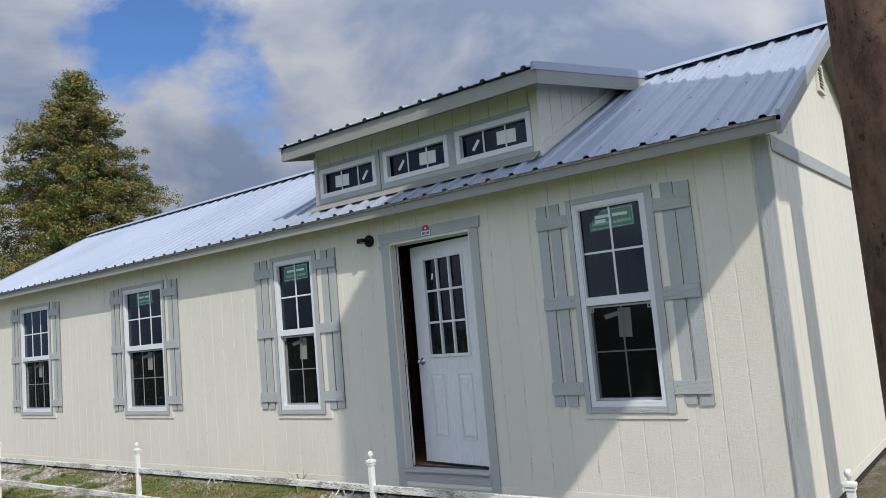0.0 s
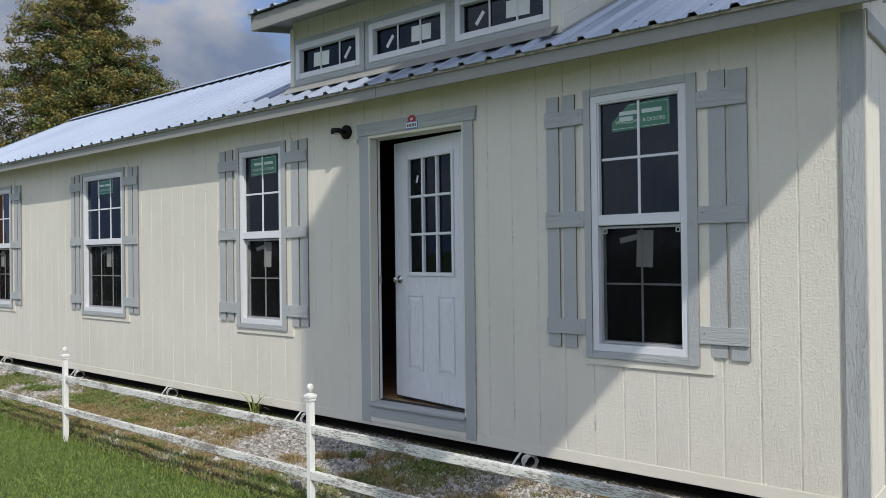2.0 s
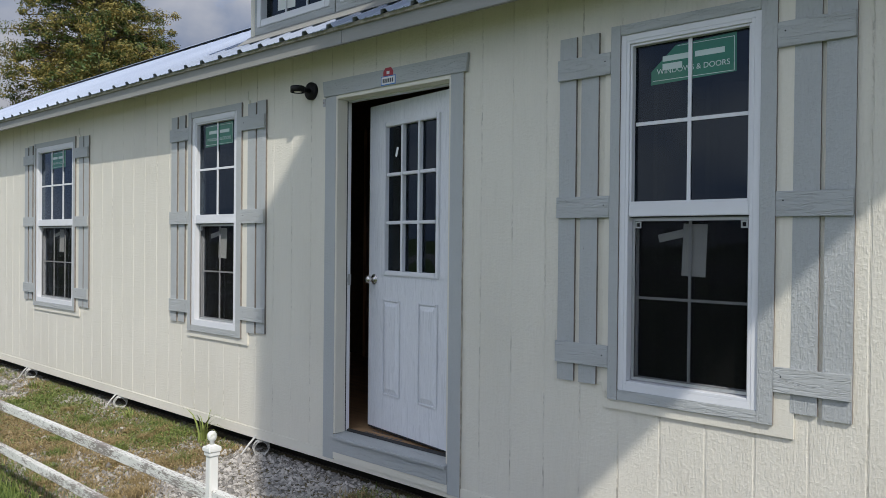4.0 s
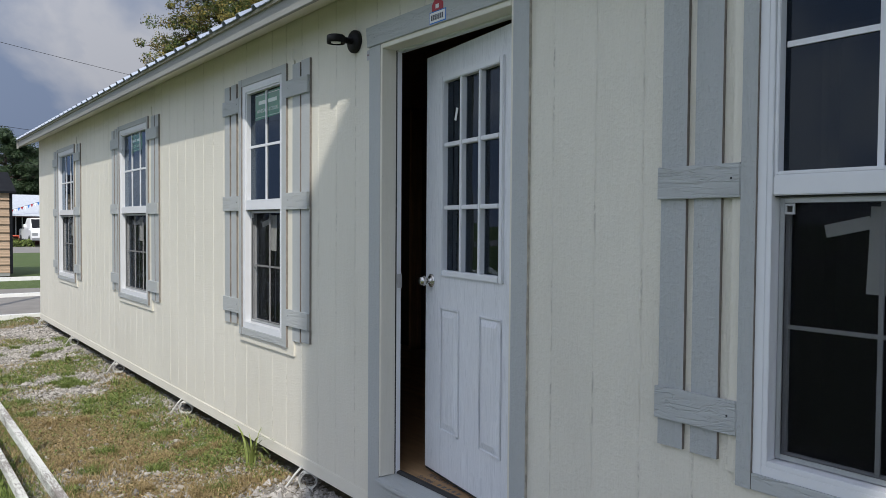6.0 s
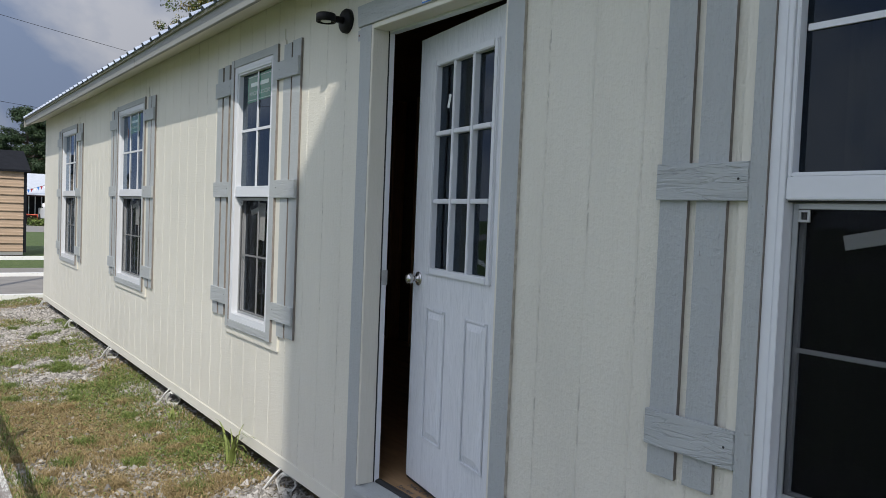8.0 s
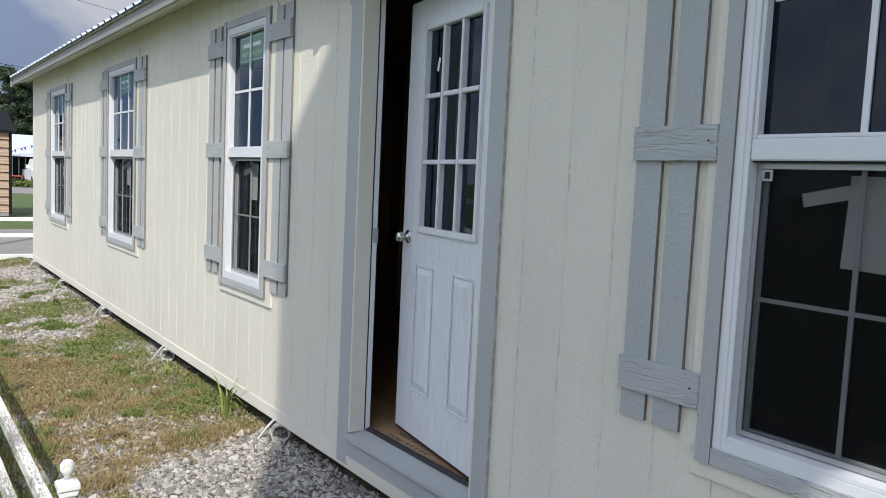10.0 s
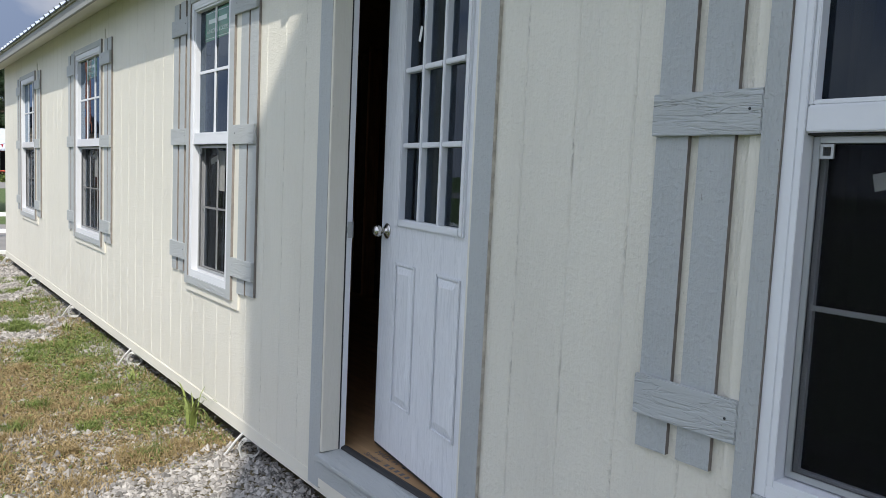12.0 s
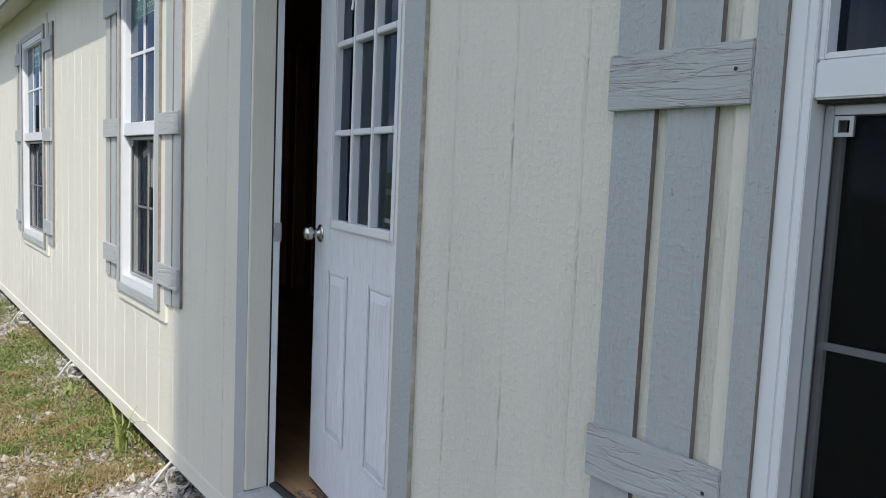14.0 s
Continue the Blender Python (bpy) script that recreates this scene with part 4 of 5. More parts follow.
def leaf_panel(x0, x1, z0, z1):
    bm = bmesh.new()
    ring(bm, x0, x1, z0, z1, 0.013, -0.007, -0.0002)
    o = part("panel_moulding", bm, DOOR_WHITE, leaf_thing, bevel=0.003)
    bm = bmesh.new()
    rows = []
    for inset, y in ((0.016, -0.0002), (0.018, -0.002), (0.042, -0.0085), (0.046, -0.0095)):
        rows.append([bm.verts.new((x, y, z)) for x, z in ((x0 + inset, z0 + inset), (x1 - inset, z0 + inset), (x1 - inset, z1 - inset), (x0 + inset, z1 - inset))])
    for lo, hi in zip(rows, rows[1:]):
        for j in range(4):
            bm.faces.new((lo[j], lo[(j + 1) % 4], hi[(j + 1) % 4], hi[j]))
    bm.faces.new(rows[-1])
    bm.faces.new(rows[0][::-1])
    part("raised_panel", bm, DOOR_WHITE, leaf_thing)
    return o


bm = bmesh.new()
ring(bm, GX0, GX1, GZ0, GZ1, 0.03, -0.012, LT + 0.01)
part("lite_surround", bm, VINYL, leaf_thing, bevel=0.004)
gx0, gx1, gz0, gz1 = GX0 + 0.03, GX1 - 0.03, GZ0 + 0.03, GZ1 - 0.03
for k in (1, 2):
    x = gx0 + (gx1 - gx0) * k / 3
    part("muntin", one_box(x - 0.01, x + 0.01, -0.008, LT + 0.006, gz0, gz1), VINYL, leaf_thing, bevel=0.003)
for k in (1, 2):
    z = gz0 + (gz1 - gz0) * k / 3
    for j in range(3):
        part("muntin", one_box(gx0 + (gx1 - gx0) * j / 3 + 0.0105, gx0 + (gx1 - gx0) * (j + 1) / 3 - 0.0105, -0.008, LT + 0.006, z - 0.01, z + 0.01), VINYL, leaf_thing, bevel=0.003)
for j in range(3):
    for k in range(3):
        clear(part("pane", one_box(gx0 + (gx1 - gx0) * j / 3, gx0 + (gx1 - gx0) * (j + 1) / 3 - 0.0005, 0.018, 0.022, gz0 + (gz1 - gz0) * k / 3, gz0 + (gz1 - gz0) * (k + 1) / 3 - 0.0005), GLASS, leaf_thing))
for x0, x1 in ((-0.735, -0.545), (-0.365, -0.175)):
    leaf_panel(x0, x1, 0.22, 0.825)
knob = bmesh.new()
lathe(knob, [(0.033, 0.0), (0.033, -0.004), (0.026, -0.008), (0.013, -0.011), (0.012, -0.028), (0.020, -0.034), (0.026, -0.045), (0.025, -0.056), (0.018, -0.064), (0.006, -0.066)], (-0.833, 0, 0.945), "y", 20)
part("door_knob", knob, STEEL, leaf_thing, "satin nickel door knob", smooth=True)
part("latch_plate", one_box(-LW - 0.0015, -LW - 0.0002, 0.008, 0.036, 0.915, 0.975), GALV, leaf_thing)
part("door_sweep", one_box(-LW, 0, 0.004, LT - 0.004, -0.012, -0.0005), RUBBER, leaf_thing)
sheet_of_paper(0.02, 0.06, gx0 + 0.085, 0.0165, gz1 - 0.16, 18, leaf_thing)

# badge of red and white plates on the door head
badge = thing("door_badge", pose(-4.383, WALL - 0.0225, DOOR_T + 0.055), "small white and red maker's badge on the door head", "badge")
part("plate", one_box(-0.055, 0.055, -0.003, 0, -0.045, -0.002), PAPER, badge, bevel=0.0008)
part("plate_border", one_box(-0.06, 0.06, -0.0005, 0.0004, -0.05, 0.003), SIGN_BLUE, badge)
bm = bmesh.new()
prism(bm, [(-0.04, 0.0035), (0.04, 0.0035), (0.04, 0.03), (0.022, 0.05), (-0.022, 0.05), (-0.04, 0.03)], "y", -0.003, 0)
part("barn_shape", bm, REDP, badge)
for k in range(6):
    part("letter_bar", one_box(-0.045 + 0.0155 * k, -0.034 + 0.0155 * k, -0.0036, -0.0031, -0.037, -0.013), SIGN_GREY, badge)
part("window_shape", one_box(-0.012, 0.012, -0.0036, -0.0031, 0.012, 0.03), PAPER, badge)

# plate by the door trim
clip_plate = thing("wall_clip", pose(-4.995, WALL - 0.0005, 2.50), "small grey screw plate beside the door trim", "plate")
part("plate", one_box(-0.012, 0.012, -0.004, 0, -0.025, 0.025), GALV, clip_plate, bevel=0.001)
part("screw", one_box(-0.004, 0.004, -0.006, -0.0041, -0.004, 0.004), RUST, clip_plate)

# black wall lamp
lamp = thing("wall_lamp", pose(-5.12, WALL - 0.0005, 2.59), "black round outdoor wall lamp with a short arm", "lamp")
bm = bmesh.new()
lathe(bm, [(0.058, 0.0), (0.058, -0.018), (0.052, -0.025), (0.018, -0.029)], (0, 0, 0), "y", 24)
part("back_plate", bm, BLACK, lamp, smooth=True)
bm = bmesh.new()
tube(bm, [(0, -0.022, 0), (0, -0.06, 0.0), (0, -0.08, 0.0)], 0.016, 10)
part("arm", bm, BLACK, lamp, smooth=True)
bm = bmesh.new()
lathe(bm, [(0.028, 0.022), (0.042, 0.020), (0.047, 0.015), (0.047, -0.020), (0.042, -0.020), (0.040, -0.012)], (0, -0.118, -0.004), "z", 24)
part("shade", bm, BLACK, lamp, smooth=True)
bm = bmesh.new()
lathe(bm, [(0.024, -0.018), (0.024, -0.012)], (0, -0.118, -0.004), "z", 20)
part("lens", bm, PAPER, lamp, "frosted lens")

# black mill stamp on the bare subfloor inside the door
house_floor = bpy.data.objects["floor"]
for text, size, x, y in (("MADE IN", 0.043, -4.65, 0.20), ("Sanded", 0.042, -4.69, 0.15)):
    stamp = writing(text, size, 0, 0, 0, SIGN_GREY, house_floor, "stamped_print")
    stamp.data.transform(Matrix.Translation((x, WALL + y, ZF + 0.001)) @ Matrix.Rotation(radians(-90), 4, "X"))
for k in range(7):
    part("stamped_mark", one_box(-4.53 + 0.038 * k, -4.51 + 0.038 * k, WALL + 0.19, WALL + 0.216, ZF + 0.0006, ZF + 0.0012), SIGN_GREY, house_floor)
for k in range(5):
    part("stamped_mark", one_box(-4.59 + 0.038 * k, -4.572 + 0.038 * k, WALL + 0.14, WALL + 0.162, ZF + 0.0006, ZF + 0.0012), SIGN_GREY, house_floor)

# ---- skids, blocks, tie-down coils ----
for y in (WALL + 0.55, WALL + 3.2):
    solid("skid", one_box(XL + 0.05, XR - 0.05, y, y + 0.12, 0.12, ZB), TREATED, "dark treated timber skid under the house", "skid", bevel=0.004)
for k in range(6):
    for y in (WALL + 0.5, WALL + 3.15):
        solid("concrete_block", one_box(XL + 0.6 + 2.38 * k, XL + 1.0 + 2.38 * k, y, y + 0.2, GROUND - 0.02, 0.12), BLOCK, "grey concrete block under the skid", "block", bevel=0.006, group="blocks under the house")


def coil(x, seed):
    rnd = random.Random(seed)
    c = thing("strap_coil", pose(x, WALL + 0.02, GROUND + 0.042), "pale rolled tie-down strap hanging from the skirt", "strap coil", "tie-down straps")
    turn = Matrix.Rotation(radians(rnd.uniform(38, 62)), 3, "Z") @ Matrix.Rotation(radians(rnd.uniform(6, 16)), 3, "X")
    centre = Vector((0.045, -0.01, 0.068))
    bm = bmesh.new()
    rows = []
    for i in range(84):
        a = 2 * math.pi * i / 22
        r = 0.06 - 0.0042 * i / 22 + rnd.uniform(-0.002, 0.002) + 0.004 * math.sin(0.9 * i)
        y = 0.013 * math.sin(i * 0.31) + rnd.uniform(-0.003, 0.003)
        rows.append([bm.verts.new(centre + turn @ Vector((q * math.cos(a), y + w, q * math.sin(a)))) for q, w in ((r, -0.011), (r, 0.011), (r - 0.0025, 0.011), (r - 0.0025, -0.011))])
    for p, q in zip(rows, rows[1:]):
        for j in range(4):
            bm.faces.new((p[j], p[(j + 1) % 4], q[(j + 1) % 4], q[j]))
    part("roll", bm, STRAP, c)
    bm = bmesh.new()
    tube(bm, [(0.0, 0.015, 0.172), (-0.010, -0.022, 0.14), (-0.03, -0.055, 0.095), (-0.06, -0.085, 0.035), (-0.085, -0.11, -0.012)], 0.012, 8, 0.6)
    part("loose_end", bm, STRAP, c)
    return c


for i, x in enumerate((-14.25, -12.12, -9.98, -7.88, -5.72, -3.42, -1.42)):
    coil(x, i)

# ---- fence ----
FENCE_Y = 4.10
POSTS = [-16.1, -13.25, -10.2, -7.05, -3.93, -0.80, 2.3]


def fence_post(x, lean):
    p = thing("fence_post", pose(x, FENCE_Y, GROUND, 0, lean, 0), "weathered white fence post with a ball finial", "fence post", "white fence posts")
    part("shaft", one_box(-0.019, 0.019, -0.019, 0.019, -0.1, 0.69), POST_PAINT, p, bevel=0.004)
    bm = bmesh.new()
    box(bm, -0.024, 0.024, -0.024, 0.024, 0.6905, 0.708)
    box(bm, -0.0285, 0.0285, -0.0285, 0.0285, 0.7085, 0.728)
    box(bm, -0.022, 0.022, -0.022, 0.022, 0.7285, 0.738, (-0.009, 0.009, -0.009, 0.009))
    part("cap", bm, POST_PAINT, p, bevel=0.003)
    bm = bmesh.new()
    lathe(bm, [(0.010, 0.737), (0.009, 0.749), (0.014, 0.753), (0.0182, 0.760), (0.0198, 0.770), (0.0182, 0.780), (0.012, 0.788), (0.003, 0.791)], (0, 0, 0), "z", 18)
    part("ball_finial", bm, POST_PAINT, p, smooth=True)
    return p


for i, x in enumerate(POSTS):
    fence_post(x, (0.3, -0.5, 0.6, -0.3, 0.2, -0.4, 0)[i])
for a, b in zip(POSTS, POSTS[1:]):
    for z, wob in ((0.527, 0.004), (0.266, -0.004)):
        r = thing("fence_rail", pose((a + b) / 2, FENCE_Y, GROUND + z), "peeling white wooden fence rail", "fence rail", "white fence rails")
        h = (b - a) / 2 - 0.020
        bm = bmesh.new()
        box(bm, -h, h, -0.017 + wob, 0.017 + wob, -0.024, 0.024)
        part("rail", bm, FENCE_PAINT, r, bevel=0.003)

# ---- ground ----
def bank(x, y):
    """Height of the gravel bed: it rises a little towards the foot of the wall."""
    f = np.clip((y - (WALL - 0.38)) / 0.36, 0.0, 1.0)
    return GROUND + 0.045 * f * f * (3 - 2 * f)


bm = bmesh.new()
box(bm, -400, 400, -400, 400, GROUND - 0.5, GROUND)
solid("ground", bm, LAWN, "mown green lawn reaching the horizon", "lawn", "structure")
bm = bmesh.new()
N = 60
xs = np.linspace(-15.6, 3.0, N)
near = [FENCE_Y + 0.09 + 0.10 * noise.noise((x * 1.7, 3.0, 0)) + 0.05 * noise.noise((x * 6.0, 1.0, 0)) for x in xs]
rows = [[bm.verts.new((x, y, GROUND + 0.006)) for x, y in zip(xs, near)]]
for y in [WALL - 0.38 + 0.04 * k for k in range(11)] + [WALL + 0.5, 13.5]:
    rows.append([bm.verts.new((x, y, float(bank(x, y)) + 0.010)) for x in xs])
for lo, hi in zip(rows, rows[1:]):
    for i in range(N - 1):
        bm.faces.new((lo[i], lo[i + 1], hi[i + 1], hi[i]))
solid("gravel_bed", bm, GRAVEL, "pale limestone gravel bed with bare soil", "gravel", "structure")
# dark-coloured slab standing in for the shade under the house
solid("shade_soil_under_house", one_box(XL + 0.05, XR - 0.05, WALL + 0.16, BACK - 0.05, GROUND - 0.02, GROUND + 0.062), SHADE_SOIL, "bare soil under the house, coloured dark as shade", "soil", "structure")
# bare soil strip below the rails, its dark colour deepening their cast shadow
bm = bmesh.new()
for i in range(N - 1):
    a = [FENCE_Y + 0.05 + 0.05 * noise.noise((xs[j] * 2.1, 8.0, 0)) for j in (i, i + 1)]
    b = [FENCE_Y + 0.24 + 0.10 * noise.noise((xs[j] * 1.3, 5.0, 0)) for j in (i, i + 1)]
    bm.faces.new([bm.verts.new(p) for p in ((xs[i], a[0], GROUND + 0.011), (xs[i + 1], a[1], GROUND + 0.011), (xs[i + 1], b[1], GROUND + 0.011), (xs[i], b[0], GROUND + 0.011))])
solid("edge_soil_shade", bm, SHADE_SOIL, "bare soil strip along the fence, darkened as rail shadow", "soil", "structure")
solid("road", one_box(-20.05, -15.95, -60, 60, GROUND - 0.05, GROUND + 0.01), ASPHALT, "pale worn asphalt drive", "road", "structure")
solid("road_edge", one_box(-22.3, -20.22, -60, 60, GROUND - 0.05, GROUND + 0.012), ASPHALT, "pale worn asphalt strip", "road", "structure")
for x, h in ((-15.86, 0.09), (-20.13, 0.08), (-25.3, 0.10)):
    k = thing("kerb_timber", pose(x, 5.0, GROUND), "white painted timber edging along the drive", "kerb", kind="structure")
    for j in range(-8, 8):
        part("timber", one_box(-0.07, 0.07, j * 2.44 + 0.01, j * 2.44 + 2.43, -0.02, h), POST_PAINT, k, bevel=0.006)


# ---- loose ground cover ----
rng = np.random.default_rng(7)


def stuff(name, verts, faces, material, label, category):
    me = bpy.data.meshes.new(name)
    me.from_pydata(verts, [], faces)
    me.materials.append(material)
    return tagged(new(name, me), label, category, kind="stuff")


def blades(name, xy, height, width, material, label, lean=0.5, base=GROUND, category="grass"):
    n = len(xy)
    a = rng.uniform(0, 2 * np.pi, n)
    h = height * rng.uniform(0.5, 1.3, n)
    l = h * lean * rng.uniform(0.1, 1.4, n)
    t = rng.uniform(0, 2 * np.pi, n)
    w = width * rng.uniform(0.6, 1.3, n)
    x, y = xy[:, 0], xy[:, 1]
    ux, uy = np.cos(a) * w, np.sin(a) * w
    dx, dy = np.cos(t) * l, np.sin(t) * l
    v = np.empty((n, 5, 3))
    base = base + bank(x, y) - GROUND
    v[:, 0] = np.stack([x - ux, y - uy, base], 1)
    v[:, 1] = np.stack([x + ux, y + uy, base], 1)
    v[:, 2] = np.stack([x + ux * 0.7 + dx * 0.4, y + uy * 0.7 + dy * 0.4, base + h * 0.6], 1)
    v[:, 3] = np.stack([x - ux * 0.7 + dx * 0.4, y - uy * 0.7 + dy * 0.4, base + h * 0.6], 1)
    v[:, 4] = np.stack([x + dx, y + dy, base + h * (1 - 0.25 * lean)], 1)
    i = np.arange(n)[:, None] * 5
    quads = (i + np.array([0, 1, 2, 3])).tolist()
    tris = (i + np.array([3, 2, 4])).tolist()
    return stuff(name, v.reshape(-1, 3).tolist(), quads + tris, material, label, category)


def scatter(n, x0, x1, y0, y1, keep):
    out = []
    pts = rng.uniform((x0, y0), (x1, y1), (n, 2))
    r = rng.uniform(0, 1, n)
    for (x, y), q in zip(pts, r):
        if q < keep(x, y):
            out.append((x, y))
    return np.array(out)


def weediness(x, y):
    """0 on bare gravel, 1 in thick growth; bare by the wall foot and towards the far end."""
    v = 0.62 + 0.95 * noise.noise((x * 0.9, y * 1.2, 0.3)) + 0.7 * noise.noise((x * 2.6, y * 2.6, 1.7)) + 0.35 * noise.noise((x * 7, y * 7, 4.1))
    v += 0.30 * (1.0 - min(1.0, max(0.0, (y - 4.2) / 1.2)))
    if -14.6 < x < -9.9 and y > 4.35:
        v -= 0.55
    if x > -5.9:
        v -= 0.5 if y > 4.75 else 0.2
    return max(0.0, min(1.0, v))


def dryness(x, y):
    return max(0.0, min(1.0, 0.68 + (0.2 if x > -7.6 else 0.0) + 1.15 * noise.noise((x * 0.6 + 4, y * 0.8, 5.0))))


blades("lawn_grass", scatter(250000, -12.0, -2.6, 2.2, FENCE_Y + 0.06, lambda x, y: (0.6 + 0.4 * noise.noise((x * 2, y * 2, 0))) * min(1.0, (y - 2.2) / 0.9, (-2.6 - x) / 0.9)), 0.021, 0.0032, GRASS, "short mown green grass blades", 0.7)
blades("lawn_grass_far", scatter(30000, -15.7, -10.0, -1.0, FENCE_Y, lambda x, y: 0.8), 0.05, 0.006, GRASS, "short mown green grass blades", 0.7)
blades("fence_grass", scatter(26000, -15.5, -1.0, FENCE_Y - 0.06, FENCE_Y + 0.34, lambda x, y: 0.45 + 0.6 * noise.noise((x * 3, y, 2))), 0.075, 0.0032, WEED, "longer grass along the fence", 0.6)
blades("dry_weeds", scatter(280000, -15.6, -1.2, FENCE_Y + 0.1, WALL + 0.05, lambda x, y: weediness(x, y) ** 1.2 * dryness(x, y)), 0.042, 0.0036, DRY, "dry brown trailing weeds", 1.3, category="weeds")
blades("green_weeds", scatter(170000, -15.6, -1.2, FENCE_Y + 0.1, WALL + 0.05, lambda x, y: weediness(x, y) ** 1.3 * (1 - dryness(x, y))), 0.055, 0.0042, WEED, "low green weeds", 1.0, category="weeds")


def clumps(n, x0, x1, y0, y1, per, radius, avoid=None):
    c = rng.uniform((x0, y0), (x1, y1), (n, 2))
    r = radius * rng.uniform(0.5, 1.3, n)
    pts = np.repeat(c, per, 0) + rng.normal(0, 1, (n * per, 2)) * np.repeat(r, per)[:, None] * 0.5
    return pts[(pts[:, 1] < WALL + 0.02) & (pts[:, 1] > FENCE_Y + 0.05)]


blades("dry_clumps", clumps(60, -8.5, -1.3, 4.25, 5.45, 420, 0.11), 0.06, 0.0028, DRY, "dry weed clumps on the gravel", 0.9, category="weeds")
blades("green_clumps", clumps(42, -13.0, -4.5, 4.2, 5.3, 300, 0.09), 0.065, 0.003, WEED, "green weed clumps on the gravel", 0.9, category="weeds")


def pebbles(n, x0, x1, y0, y1, size, keep):
    xy = scatter(n, x0, x1, y0, y1, keep)
    m = len(xy)
    unit = np.array([(1, 0, 0), (-1, 0, 0), (0, 1, 0), (0, -1, 0), (0, 0, 1), (0, 0, -1)], float)
    faces = np.array([(0, 2, 4), (2, 1, 4), (1, 3, 4), (3, 0, 4), (2, 0, 5), (1, 2, 5), (3, 1, 5), (0, 3, 5)])
    v = unit[None] * rng.uniform(0.55, 1.25, (m, 6, 3)) + rng.normal(0, 0.22, (m, 6, 3))
    s = size * rng.lognormal(0, 0.35, m)
    v *= s[:, None, None]
    v[:, :, 2] *= 0.65
    v[:, :, 0] += xy[:, :1]
    v[:, :, 1] += xy[:, 1:]
    v[:, :, 2] += (bank(xy[:, 0], xy[:, 1]) + 0.008)[:, None] + s[:, None] * 0.25
    f = (np.arange(m)[:, None, None] * 6 + faces[None]).reshape(-1, 3)
    return stuff("gravel_stones", v.reshape(-1, 3).tolist(), f.tolist(), PEBBLE, "loose pale limestone gravel", "gravel")


pebbles(60000, -9.0, -1.0, FENCE_Y + 0.14, WALL + 0.10, 0.0125, lambda x, y: 1.0 - 0.86 * weediness(x, y))
pebbles(30000, -15.6, -9.0, FENCE_Y + 0.16, WALL + 0.10, 0.0125, lambda x, y: 1.0 - 0.86 * weediness(x, y))


def leaflets(name, xy, size, height, material, label):
    """Small rounded leaves lying close over the ground."""
    n = len(xy)
    a = rng.uniform(0, 2 * np.pi, n)
    l = size * rng.uniform(0.6, 1.4, n)
    z = bank(xy[:, 0], xy[:, 1]) + 0.006 + height * rng.uniform(0, 1, n) ** 1.6
    tilt = rng.uniform(-0.5, 0.9, n)
    u = np.stack([np.cos(a) * l, np.sin(a) * l, tilt * l], 1)
    w = np.stack([-np.sin(a) * l * 0.55, np.cos(a) * l * 0.55, rng.uniform(-0.4, 0.4, n) * l], 1)
    c = np.column_stack([xy, z])
    v = np.stack([c - u, c + w, c + u, c - w], 1).reshape(-1, 3)
    return stuff(name, v.tolist(), (np.arange(n)[:, None] * 4 + np.arange(4)).tolist(), material, label, "weeds")


leaflets("green_leaflets", scatter(230000, -13.5, -2.5, FENCE_Y + 0.06, WALL - 0.02, lambda x, y: weediness(x, y) ** 1.6 * (1 - 0.9 * dryness(x, y)) * 1.5), 0.0085, 0.035, WEED, "low green broad-leaved weeds")
leaflets("brown_leaflets", scatter(170000, -13.5, -2.5, FENCE_Y + 0.06, WALL + 0.02, lambda x, y: weediness(x, y) ** 1.4 * dryness(x, y) * 0.9), 0.0065, 0.03, DRY, "dry brown trailing leaves")


def tuft(x, y, n, h, seed):
    rnd = random.Random(seed)
    t = thing("weed_tuft", pose(x, y, float(bank(x, y))), "tall green grass tuft against the wall foot", "weed")
    for _ in range(n):
        a, l = rnd.uniform(0, 6.28), rnd.uniform(0.8, 2.0)
        hh = h * rnd.uniform(0.55, 1.1)
        bx, by = rnd.uniform(-0.04, 0.04), rnd.uniform(-0.03, 0.02)
        cx, cy = math.cos(a), 0.5 * math.sin(a) - 0.1
        bm = bmesh.new()
        rows = []
        for k in range(6):
            f = k / 5
            w = 0.0085 * (1 - f * f) + 0.0004
            px, py, pz = bx + cx * l * hh * 0.5 * f * f, by + cy * l * hh * 0.5 * f * f, hh * (f - 0.28 * l * f ** 3)
            rows.append((bm.verts.new((px - cy * w, py + cx * w, pz)), bm.verts.new((px + cy * w, py - cx * w, pz))))
        for p, q in zip(rows, rows[1:]):
            bm.faces.new((p[0], p[1], q[1], q[0]))
        part("leaf_blade", bm, WEED, t, smooth=True)
    return t


tuft(-6.28, WALL - 0.07, 11, 0.40, 1)
tuft(-9.4, WALL - 0.15, 12, 0.16, 2)
tuft(-11.1, WALL - 0.25, 12, 0.15, 3)
tuft(-7.45, WALL - 0.1, 8, 0.14, 4)

# ---- poles and the tall sign that shades the wall ----
bm = bmesh.new()
lathe(bm, [(0.15, 0.0), (0.15, 3.2), (0.155, 3.21), (0.155, 3.28), (0.15, 3.29), (0.15, 7.5)], (0, 0, 0), "z", 28)
rusty = solid("steel_pole", bm, RUST, "dark rusty steel pole beside the fence", "pole", smooth=True)
rusty.location = (-0.29, 3.0, GROUND - 0.05)
bm = bmesh.new()
box(bm, -0.055, 0.055, -0.055, 0.055, 0, 4.08)
box(bm, -0.09, 0.09, -0.07, 0.07, 4.0, 4.06)
red_pole = solid("red_pole", bm, RUST_ORANGE, "orange rusty square steel pole at the fence end", "pole", bevel=0.004)
red_pole.location = (-16.25, 4.13, GROUND)

SX, SY = 1.0, 4.67
